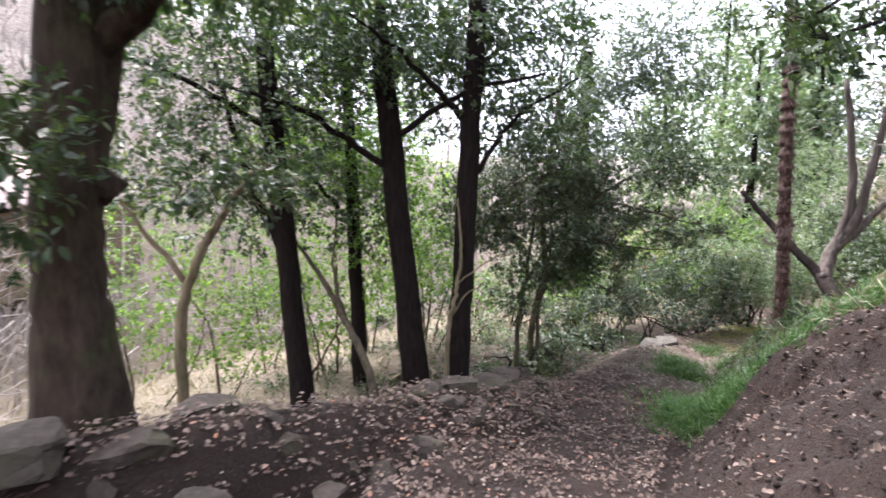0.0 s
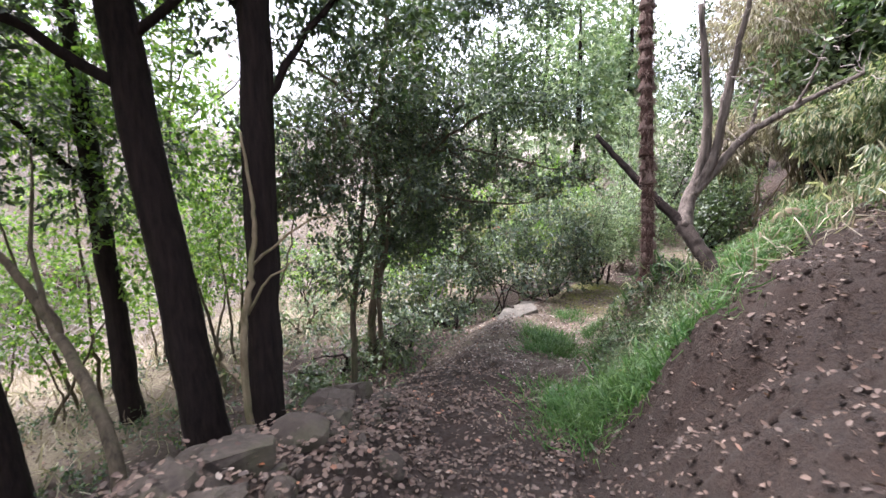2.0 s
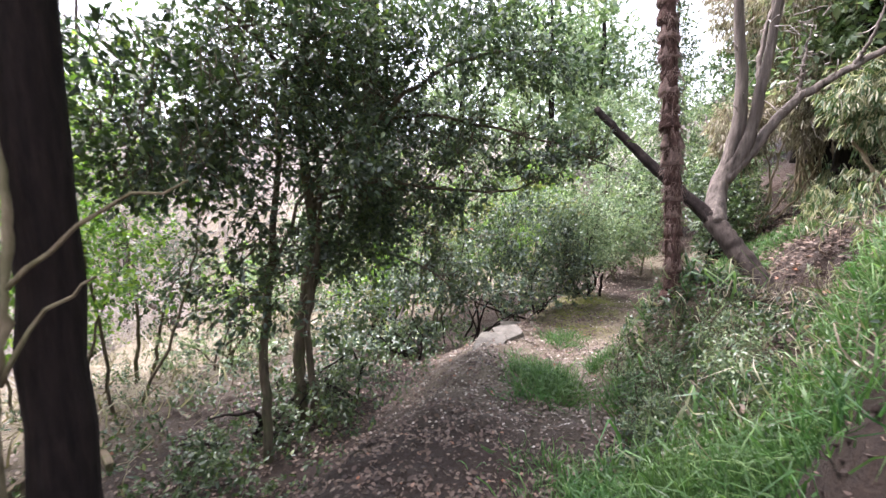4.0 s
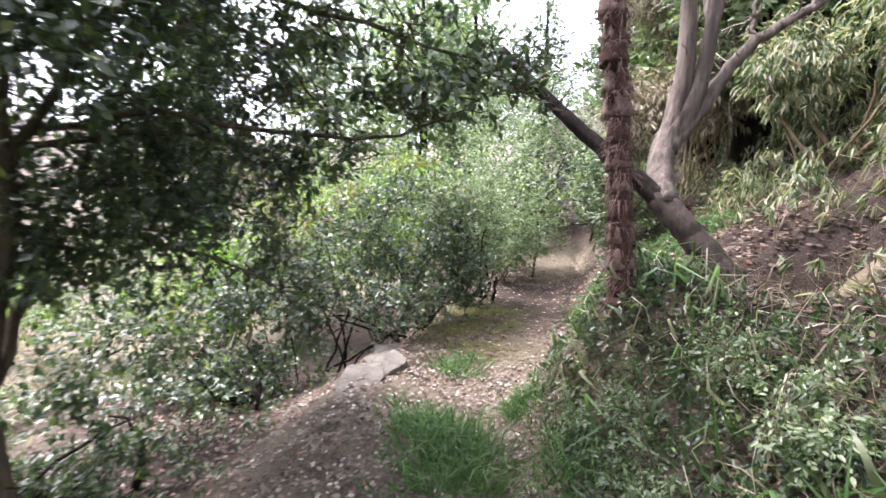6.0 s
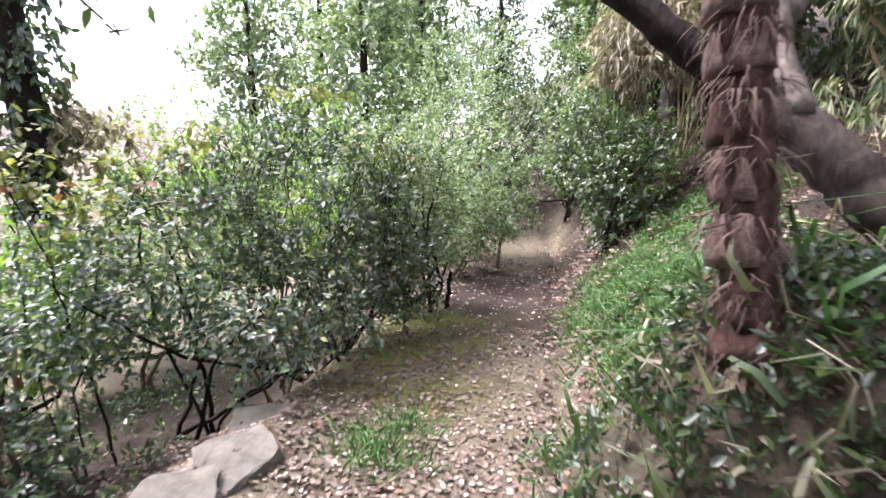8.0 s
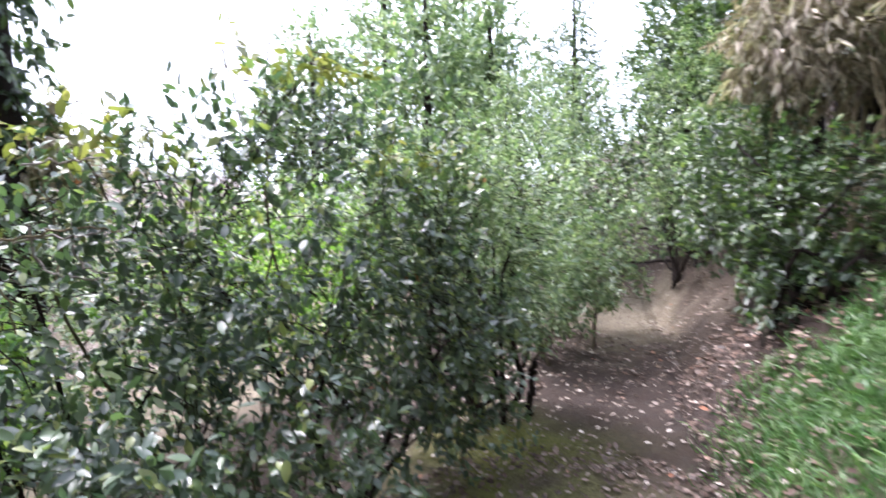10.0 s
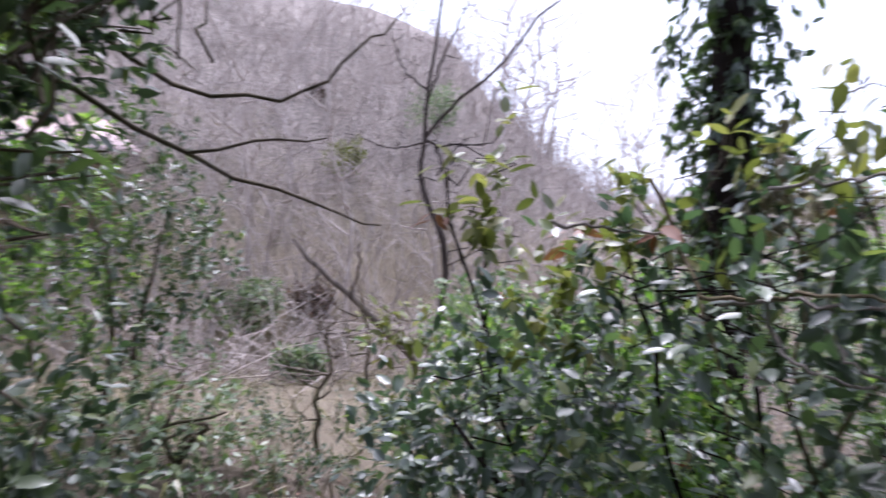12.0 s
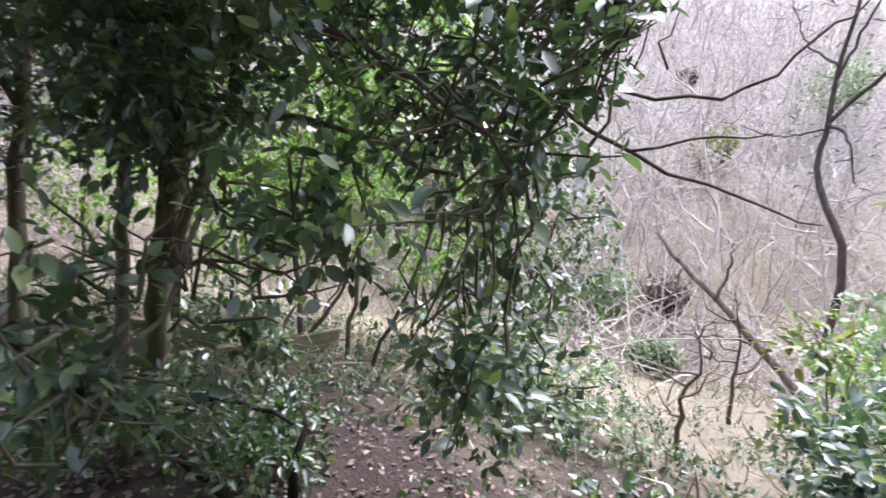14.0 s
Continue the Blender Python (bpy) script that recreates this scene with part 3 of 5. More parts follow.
# slim multi-stemmed evergreen whose crown hangs over the trail
tree("tree", "slim many-stemmed evergreen with small glossy leaves hanging over the trail", [(1.5, 9.05, at_ground(1.5, 9.05)), (1.55, 9.1, -1.5), (1.75, 9.25, -0.5), (1.7, 9.3, 0.6), (1.9, 9.4, 1.9), (2.0, 9.4, 3.2)], (0.065, 0.055, 0.05, 0.04, 0.02),
     [([(1.55, 9.1, -1.5), (1.9, 9.4, -0.7), (2.4, 9.5, 0.3), (2.9, 9.2, 1.2)], 0.035, 0.012), ([(1.75, 9.25, -0.3), (2.3, 8.9, 0.5), (3.1, 8.7, 1.1), (4.3, 8.8, 1.25)], 0.03, 0.01),
      ([(1.7, 9.3, 0.2), (2.3, 9.9, 0.6), (3.0, 10.4, 0.6)], 0.03, 0.01), ([(1.72, 9.3, 0.9), (1.0, 8.6, 1.5), (0.4, 8.2, 1.8)], 0.025, 0.01), ([(1.7, 9.2, -0.8), (2.2, 9.7, -0.7), (2.8, 10.2, -0.9)], 0.022, 0.008), ([(2.3, 9.9, 0.6), (2.6, 10.6, -0.3), (2.78, 11.13, -0.53), (3.0, 11.4, -0.42), (3.19, 11.6, -0.16)], 0.012, 0.004), ([(2.5, 10.5, -0.5), (2.7, 11.0, -0.75), (2.95, 11.4, -0.92), (3.15, 11.55, -1.0)], 0.012, 0.003), ([(2.7, 11.0, -0.75), (2.9, 11.2, -0.7), (3.1, 11.3, -0.68)], 0.007, 0.003), ([(1.8, 9.3, -0.2), (2.6, 9.2, -0.1), (3.2, 9.5, -0.3)], 0.02, 0.006), ([(1.72, 9.3, 0.4), (2.6, 8.9, 0.6), (3.4, 8.5, 0.5), (4.0, 8.25, 0.3), (4.5, 8.15, 0.1)], 0.022, 0.005), ([(2.6, 8.9, 0.6), (3.2, 9.2, 0.35), (3.6, 9.5, 0.05), (3.95, 9.65, -0.3)], 0.014, 0.004), ([(1.8, 9.3, -0.4), (2.5, 9.6, -0.4), (3.0, 9.9, -0.6), (3.4, 10.1, -0.9)], 0.018, 0.005), ([(1.75, 9.25, -0.6), (2.5, 9.4, -0.8), (3.1, 9.4, -1.1), (3.35, 9.2, -1.4)], 0.016, 0.004), ([(1.75, 9.25, -0.2), (2.4, 9.0, 0.0), (3.0, 8.75, -0.1), (3.5, 8.5, -0.1), (3.95, 8.3, 0.05)], 0.02, 0.006)],
     [((1.1, 8.1, -0.7), (0.6, 0.5, 0.6)), ((1.8, 9.1, -0.6), (0.5, 0.5, 0.5)), ((0.9, 7.9, 0.4), (0.7, 0.6, 0.6)), ((4.3, 8.25, 0.28), (0.45, 0.35, 0.3)), ((3.75, 8.12, 0.28), (0.55, 0.4, 0.36)), ((3.55, 8.75, 0.2), (0.5, 0.4, 0.36)), ((3.8, 9.5, -0.12), (0.42, 0.36, 0.3)), ((3.0, 8.6, 0.5), (0.6, 0.5, 0.45)), ((1.8, 9.4, 1.3), (1.25, 1.1, 0.95)), ((3.35, 10.15, -0.75), (0.4, 0.35, 0.45)), ((2.9, 10.65, -0.15), (0.45, 0.35, 0.4)), ((2.7, 10.8, 0.3), (0.5, 0.4, 0.42)), ((3.3, 10.35, -0.2), (0.4, 0.3, 0.36)), ((3.2, 9.7, -0.9), (0.4, 0.4, 0.5)), ((3.3, 9.5, -0.3), (0.45, 0.4, 0.4)), ((3.3, 9.2, -1.3), (0.35, 0.35, 0.4)), ((3.2, 10.1, -1.45), (0.35, 0.3, 0.32)), ((3.4, 9.8, 0.3), (0.45, 0.45, 0.4)), ((2.5, 9.7, 0.3), (0.95, 0.95, 1.0)), ((2.55, 10.35, -0.35), (0.8, 0.7, 0.9)), ((2.9, 8.6, 1.3), (1.3, 0.8, 0.6)), ((4.0, 8.9, 1.2), (0.9, 0.7, 0.5)), ((0.7, 8.6, 0.6), (1.0, 0.9, 0.9)), ((2.5, 10.5, -1.7), (0.65, 0.55, 0.6)), ((2.9, 10.1, 0.75), (0.75, 0.65, 0.55)), ((2.2, 9.3, -0.6), (0.75, 0.6, 0.6)), ((1.9, 8.2, 0.3), (0.7, 0.6, 0.5)), ((2.45, 9.1, -0.3), (0.6, 0.5, 0.7)), ((2.2, 9.0, 0.7), (0.8, 0.6, 0.5)), ((3.15, 8.75, -0.25), (0.5, 0.35, 0.4)), ((3.7, 8.4, 0.1), (0.42, 0.3, 0.28)), ((3.5, 9.6, 1.8), (1.0, 0.8, 0.6)), ((2.6, 10.2, 2.6), (1.3, 1.0, 0.7)), ((4.2, 9.7, 2.7), (1.0, 0.9, 0.5)), ((3.4, 10.0, 2.9), (0.8, 0.8, 0.7)), ((3.7, 9.7, 3.5), (1.1, 1.0, 0.7)), ((1.9, 9.5, -1.6), (0.4, 0.45, 0.5))],
     7200, 9, 0.064, LEAF_HANGING, BARK_STEM, 21, crown_label="small dark glossy oval leaves", length=0.3, shape=LEAF_FULL)
tree("sapling", "slender tan sapling stem beside the trail", [(1.15, 8.35, at_ground(1.15, 8.35)), (1.2, 8.4, -1.2), (1.35, 8.5, -0.3), (1.5, 8.6, 0.8), (1.8, 8.7, 2.0)], (0.045, 0.035, 0.025, 0.012),
     [([(1.3, 8.45, -0.7), (1.6, 8.3, 0.0), (2.0, 8.2, 0.5)], 0.018, 0.006)], [((1.5, 8.5, 1.0), (0.9, 0.8, 1.0)), ((1.2, 8.3, -0.2), (0.6, 0.5, 0.5))], 300, 9, 0.07, LEAF_HANGING, BARK_STEM, 22, group="saplings")
tree("sapling", "slender tan sapling stem beside the trail", [(1.65, 8.95, at_ground(1.65, 8.95)), (1.62, 8.95, -1.3), (1.8, 9.0, -0.2), (1.75, 9.0, 1.4)], (0.04, 0.03, 0.022, 0.012),
     [], [((1.8, 9.0, 1.6), (0.8, 0.7, 0.7)), ((1.9, 9.0, -0.5), (0.6, 0.55, 0.6))], 240, 9, 0.07, LEAF_HANGING, BARK_STEM, 23, group="saplings")


# ---- the two trees by the trail ----
def shaggy_tree(x, y):
    """A straight trunk ringed with old leaf bases and hanging brown fibre."""
    g = np.random.default_rng(31)
    z = at_ground(x, y, 0.1)
    top = empty("palm_tree", "shaggy palm trunk ringed with brown fibrous leaf sheaths", "tree")
    h = np.linspace(0, 5.2, 160)
    ring = 0.08 + 0.004 * g.normal(size=160)
    ring[:4] += np.linspace(0.07, 0.02, 4)
    p = np.stack([x + 0.02 * np.sin(h * 1.7) + 0.05 * h, y + 0.02 * np.cos(h * 1.2) + 0.19 * h, z + h], -1)
    part("trunk", mesh_np("trunk", *tube(p, ring, 14, 0.08, 3), BARK_RED, True), top)
    n = 3600
    k = np.clip((np.round(g.integers(0, 26, n) / 5.2 / 5.2 * 160 + g.normal(0.5, 0.9, n))).astype(int), 0, 150)
    a = g.random(n) * 6.283
    rad = np.stack([np.cos(a), np.sin(a), 0 * a], -1)
    at = p[k] + rad * (ring[k] * 1.15)[:, None]
    way = rad * 0.35 + np.array([0, 0, -1.0]) + g.normal(0, 0.45, (n, 3))
    fringe = leaves(BLADE, at, way, rad + g.normal(0, 0.3, (n, 3)), 0.05 + 0.1 * g.random(n), 0.05)
    tagged(part("fibre", mesh_np("fibre", *fringe, FIBRE), top, "hanging brown fibres"), kind="stuff")
    # one flared collar of torn sheath above the other
    for q, hh in enumerate(np.arange(0.08, 4.9, 0.185)):
        c = np.array([np.interp(hh + 0.1, h, p[:, 0]), np.interp(hh + 0.1, h, p[:, 1]), z + hh])
        up = np.array([0.0, 0.012, 0.0])
        line = np.array([c, c + up + (0, 0, 0.05), c + up * 1.5 + (0, 0, 0.11), c + up * 2 + (0, 0, 0.16)]) + g.normal(0, 0.006, 3)
        part("sheath", mesh_np("sheath", *tube(line, np.array([0.106, 0.1, 0.084, 0.07]) * (0.86 + 0.26 * g.random()), 13, 0.1, 700 + q), FIBRE if q % 3 else BARK_RED, True), top, "torn reddish-brown leaf sheath")
    return top


shaggy_tree(5.34, 8.12)


# grey bark darkened to paint shade; also the valley bare tree's own dark bark
BARK_SHADE_AND_DARK = bark_material("bark_shade_and_dark", (0.016, 0.012, 0.011), (0.085, 0.066, 0.058), 7, (1, 1, 0.12), 0.025)


def grey_tree():
    top = empty("leaning_tree", "smooth grey multi-stemmed tree leaning over the trail", "tree")
    b = (6.2, 7.55, at_ground(6.2, 7.55, 0.15))
    fork = (6.12, 8.5, -0.5)
    stems = [
        ("trunk", [b, (6.2, 7.8, -1.15), (6.15, 8.15, -0.8), fork], 0.12, 0.1),
        ("limb", [(6.15, 8.35, -0.62), (5.95, 8.85, -0.2), (5.72, 9.35, 0.25), (5.45, 9.8, 0.75)], 0.085, 0.04),
        ("limb", [(6.13, 8.4, -0.6), (6.32, 8.6, -0.25), (6.5, 8.63, 0.1), (6.58, 8.62, 0.7), (6.55, 8.7, 1.5), (6.4, 8.8, 2.6)], 0.125, 0.04),
        ("limb", [(6.42, 8.62, -0.1), (6.62, 8.52, 0.35), (6.72, 8.5, 1.0), (6.85, 8.5, 1.9), (6.9, 8.4, 2.9)], 0.085, 0.03),
        ("limb", [(6.4, 8.6, -0.12), (6.7, 8.5, 0.25), (7.05, 8.36, 0.75), (7.6, 8.1, 1.15), (8.3, 7.7, 1.6)], 0.075, 0.03),
        ("limb", [(6.7, 8.5, 0.9), (6.9, 8.7, 1.4), (7.2, 8.8, 2.2)], 0.04, 0.015),
        ("limb", [(7.1, 8.33, 0.8), (7.2, 8.4, 1.1), (7.4, 8.5, 1.6)], 0.03, 0.01),
        ("limb", [(7.6, 8.1, 1.15), (7.7, 8.0, 1.5), (7.9, 8.0, 2.0)], 0.025, 0.008),
    ]
    for k, (name, pts, r0, r1) in enumerate(stems):
        # the lower trunk's shade is put into its bark colour
        bark = BARK_DARK if k == 1 else BARK_SHADE_AND_DARK if k == 0 else BARK_GREY
        part(name, mesh_np(name, *limb(pts, r0, r1, sides=14, rough=0.075, seed=60 + k, n=30, wobble=0.006), bark, True), top, "dark dead limb" if k == 1 else "")
    g = np.random.default_rng(61)
    roots = np.concatenate([spline(s[1], 10)[4:] for s in stems[2:]])
    ends = roots[g.integers(0, len(roots), 150)] + g.normal(0, 0.38, (150, 3)) + np.array([0.1, 0, 0.22])
    tagged(part("twig", mesh_np("twig", *twigs_to(ends, roots, 0.009, g), BARK_PALE), top, "bare grey twigs"), kind="stuff")


grey_tree()


# ---- shrubs ----
def shrub(name, label, foot, blobs, n, per, size, leaf, seed, stems=9, bark=BARK_DARK, length=0.22, shape=LEAF_FULL, group="", droop=0.25, hollow=0.4, category="shrub", twig_share=0.45, withered=0, width=1.0, stem=0.02):
    g = np.random.default_rng(seed)
    top = empty(name, label, category, group)
    roots = []
    for k in range(stems):
        c, r = blobs[k % len(blobs)]
        e = np.array(c) + unit(g.normal(size=3)) * np.array(r) * 0.65
        f = np.array(foot[k % len(foot)]) + np.array([*g.normal(0, 0.12, 2), 0])
        f[2] = at_ground(f[0], f[1])
        e[2] = max(e[2], f[2] + 0.4)
        mid = f * 0.5 + e * 0.5 + g.normal(0, 0.12, 3)
        part("stem", mesh_np("stem", *limb([f, mid, e], stem * (1 + 0.7 * g.random()), 0.4 * stem, sides=6, seed=seed + k), bark, True), top)
        roots.append(spline([f, mid, e], 9)[3:])
    roots = np.concatenate(roots)
    ends, ways = crown_ends(blobs, n, g, hollow)
    keep = ends[:, 2] > height(ends[:, 0], ends[:, 1]) + 0.08
    ends, ways = ends[keep], ways[keep]
    tagged(part("twig", mesh_np("twig", *twigs_to(ends[: int(len(ends) * twig_share)], roots, 0.0032, g), bark), top), kind="stuff")
    tagged(part("foliage", mesh_np("foliage", *sprigs(ends, ways, per, length, size, shape, droop, g, width), leaf), top), kind="stuff")
    if withered:
        i = g.integers(0, len(ends), withered)
        tagged(part("withered_leaves", mesh_np("withered_leaves", *sprigs(ends[i] + ways[i] * 0.05, ways[i], 4, 0.08, size * 1.1, shape, 0.6, g), BRICKLEAF), top, "rust-brown withered leaves"), kind="stuff")
    return top


shrub("camellia", "large dense camellia shrub with glossy dark green leaves", [(5.6, 11.5, 0), (4.5, 11.5, 0)],
      [((5.65, 11.45, -1.2), (0.95, 0.62, 0.95)), ((4.6, 11.45, -1.45), (0.85, 0.6, 0.8)), ((6.25, 11.5, -1.75), (0.65, 0.6, 0.6)), ((5.0, 10.85, -1.9), (0.75, 0.5, 0.5)), ((3.85, 11.45, -1.75), (0.6, 0.55, 0.65)), ((6.0, 11.3, -2.15), (0.7, 0.4, 0.35))],
      1850, 10, 0.057, LEAF_GLOSSY, 41, 14, stem=0.014, group="trailside shrubs", withered=9)
shrub("camellia", "small-leaved evergreen shrub leaning over the trail edge", [(6.9, 12.1, 0)],
      [((6.85, 11.95, -1.3), (0.75, 0.65, 0.85)), ((7.3, 12.1, -1.75), (0.5, 0.5, 0.5)), ((6.4, 11.9, -1.0), (0.6, 0.5, 0.6))],
      1200, 11, 0.045, LEAF_GREY, 42, 9, group="trailside shrubs", withered=4, shape=LEAF_MED)
shrub("shrub", "low evergreen shrub on the slope below the trail", [(3.4, 10.9, 0)],
      [((3.3, 11.3, -2.55), (0.75, 0.6, 0.35)), ((2.7, 11.6, -2.75), (0.7, 0.6, 0.3))], 300, 10, 0.075, LEAF_GLOSSY, 43, 7, group="slope shrubs")
for k, (x, y, z, rx, rz, n, leaf) in enumerate([(4.6, 13.2, -1.9, 1.1, 1.0, 620, LEAF_GREY), (6.2, 13.9, -1.7, 1.2, 1.0, 900, LEAF_FRESH), (8.6, 14.6, -0.9, 1.3, 1.5, 520, LEAF_GREY),
                                               (-0.4, 12.2, -1.2, 1.1, 1.2, 700, LEAF_DARK), (-0.8, 10.1, -0.4, 1.3, 1.2, 800, LEAF_FRESH), (-2.6, 9.4, -1.2, 1.3, 1.2, 800, LEAF_FRESH), (-3.6, 7.4, -1.0, 1.1, 1.0, 380, LEAF_FRESH), (0.6, 12.0, -2.6, 0.9, 0.7, 420, LEAF_GREY), (-1.6, 11.6, -1.0, 1.5, 1.6, 900, LEAF_FRESH), (-3.8, 10.6, -0.3, 1.6, 1.8, 900, LEAF_FRESH), (-0.3, 10.6, 0.6, 1.3, 1.3, 800, LEAF_FRESH), (-5.2, 8.6, -0.4, 1.6, 1.8, 800, LEAF_FRESH), (-2.3, 9.8, 1.6, 1.5, 1.2, 800, LEAF_DARK), (9.3, 13.3, -1.4, 0.9, 1.1, 800, LEAF_GREY), (8.3, 12.9, -1.6, 0.7, 0.9, 600, LEAF_GREY)]):
    shrub("shrub", "leafy evergreen thicket shrub on the lower slope", [(x, y, 0)], [((x, y, z), (rx, rx * 0.85, rz)), ((x + 0.5, y + 0.2, z - 0.3), (rx * 0.7, rx * 0.7, rz * 0.7))], int(n * 0.58), 8, 0.08, leaf, 50 + k, 2 if z - float(height(x, y)) > 1.2 else 5, BARK_STEM, group="thicket", shape=LEAF_SMALL)
shrub("shrub", "dark evergreen shrub at the foot of the bank", [(9.0, 10.9, 0)], [((9.3, 11.0, -1.05), (0.75, 0.7, 0.75)), ((9.9, 11.8, -0.9), (0.9, 0.7, 0.9)), ((9.1, 11.0, -1.6), (0.55, 0.5, 0.5))], 900, 10, 0.075, LEAF_DARK, 70, 8, group="bank shrubs", shape=LEAF_MED)
shrub("shrub", "grey-green scrub by the bend of the trail", [(12.0, 13.8, 0)], [((11.6, 13.4, -0.8), (1.0, 0.9, 1.2)), ((12.9, 14.4, 0.2), (1.3, 1.2, 1.8)), ((10.9, 12.4, -0.4), (0.9, 0.8, 1.1)), ((13.6, 15.6, -0.6), (0.9, 0.8, 1.4))], 1700, 9, 0.08, LEAF_GREY, 71, 8, group="bank shrubs", shape=LEAF_SMALL)
shrub("shrub", "grey-green scrub by the bend of the trail", [(11.0, 16.6, 0)], [((10.6, 15.2, -0.9), (1.1, 1.0, 1.4)), ((11.6, 16.8, -0.4), (1.2, 1.2, 1.7)), ((13.2, 18.6, 0.2), (1.6, 1.4, 2.2)), ((15.5, 19.5, 1.2), (1.5, 1.5, 1.5))], 2000, 9, 0.09, LEAF_GREY, 72, 8, group="bank shrubs", shape=LEAF_SMALL)
for k, (blobs, foot, n) in enumerate([([((10.1, 11.6, 0.5), (0.8, 0.7, 0.8)), ((10.6, 10.6, 0.9), (0.9, 0.7, 0.9))], (10.3, 11.2), 520), ([((9.4, 8.9, 0.9), (0.9, 0.7, 0.8)), ((8.9, 7.6, 1.3), (0.8, 0.7, 0.7))], (9.3, 8.4), 480), ([((12.4, 12.0, 1.2), (1.1, 0.9, 1.2))], (12.4, 12.0), 480), ([((11.2, 12.2, 3.0), (1.5, 1.2, 1.3)), ((9.6, 10.4, 2.9), (1.1, 0.9, 0.9))], (11.6, 11.0), 700)]):
    shrub("withered_bamboo", "withered straw-brown bamboo hanging over the bank", [(*foot, 0)], blobs, int(1.5 * n), 9, 0.15, BAMBOO if k == 1 else DRY, 80 + k, 7, BARK_TAN, 0.35, LEAF_MED, "hanging bamboo", 1.3, category="bamboo", width=0.4)
shrub("camellia", "upright camellia shoot with olive-green leaves", [(3.9, 11.5, 0)], [((3.72, 11.4, -0.85), (0.22, 0.2, 0.38)), ((3.95, 11.45, -1.2), (0.3, 0.25, 0.3))], 40, 6, 0.075, LEAF_OLIVE, 45, 3, stem=0.009, group="trailside shrubs", withered=4)
shrub("camellia", "sparse low camellia shoots with olive-green leaves", [(3.2, 12.0, 0)], [((2.8, 12.1, -1.6), (0.3, 0.25, 0.22)), ((2.95, 12.05, -2.0), (0.36, 0.28, 0.22))], 46, 6, 0.075, LEAF_OLIVE, 48, 4, BARK_STEM, stem=0.008, group="trailside shrubs")
def bare_vines():
    """Dry climbing stems hung through the shrub."""
    top = empty("vine", "dry tan climbing stems trailing over the camellia", "vine")
    lines = [
        [(4.26, 11.23, -0.84), (4.33, 11.29, -1.01), (4.4, 11.2, -1.14), (4.44, 11.22, -1.28), (4.46, 11.23, -1.41)],
        [(4.51, 11.22, -1.05), (4.53, 11.25, -1.17), (4.59, 11.15, -1.22), (4.7, 11.19, -1.24)],
        [(4.63, 11.28, -1.04), (4.63, 11.31, -1.16), (4.67, 11.21, -1.21), (4.77, 11.24, -1.23)],
        [(4.39, 11.17, -1.1), (4.52, 11.23, -1.09), (4.65, 11.15, -1.07), (4.77, 11.19, -1.08)],
        [(4.43, 11.19, -1.12), (4.55, 11.25, -1.1), (4.68, 11.17, -1.09), (4.74, 11.21, -1.07)],
        [(4.02, 11.15, -0.96), (4.16, 11.25, -0.96), (4.36, 11.21, -0.97)],
        [(4.58, 11.34, -1.3), (4.58, 11.42, -1.08), (4.54, 11.34, -0.91), (4.51, 11.37, -0.76)],
        [(4.5, 11.28, -0.86), (4.62, 11.32, -0.84), (4.73, 11.23, -0.83)],
    ]
    for k, pts in enumerate(lines):
        part("stem", mesh_np("stem", *limb(pts, 0.0055, 0.003, sides=6, seed=560 + k, n=16, wobble=0.006), BARK_PALE if k % 3 else BARK_TAN, True), top)


bare_vines()
shrub("camellia", "bright young camellia shoots above the older leaves", [(5.3, 11.6, 0)], [((4.75, 11.5, -0.72), (0.5, 0.25, 0.2)), ((5.5, 11.5, -0.35), (0.5, 0.3, 0.2)), ((6.2, 11.6, -0.75), (0.45, 0.3, 0.25)), ((4.2, 11.4, -0.95), (0.35, 0.25, 0.25))], 80, 7, 0.066, LEAF_OLIVE, 49, 6, BARK_STEM, stem=0.009, group="trailside shrubs", withered=2)
shrub("shrub", "pale-branched leafy shrub at the trail edge", [(3.3, 11.75, 0)], [((3.35, 11.7, -1.9), (0.4, 0.35, 0.35))], 80, 8, 0.075, LEAF_GLOSSY, 46, 5, BARK_PALE, group="slope shrubs")
for k, (x, y, z, r, n) in enumerate([(3.4, 13.7, -2.2, 1.0, 500), (2.0, 15.2, -2.4, 1.1, 420), (5.6, 15.8, -1.9, 1.3, 520), (7.4, 16.6, -1.6, 1.4, 560), (9.0, 17.6, -1.3, 1.4, 520), (3.5, 18.5, -2.2, 1.6, 520), (6.5, 20.5, -1.5, 1.9, 620), (9.8, 21.5, -1.0, 2.0, 620), (0.8, 16.6, -2.8, 1.0, 300)]):
    shrub("shrub", "greyish evergreen thicket closing the valley edge", [(x, y, 0)], [((x, y, z), (r, r, 0.9 * r)), ((x + 0.6 * r, y, z - 0.2), (0.7 * r, 0.7 * r, 0.7 * r))], int(n * 0.7), 9, 0.11, LEAF_GREY if k % 2 else LEAF_FRESH, 130 + k, 5, group="valley thicket", shape=LEAF_SMALL, twig_share=0.2)
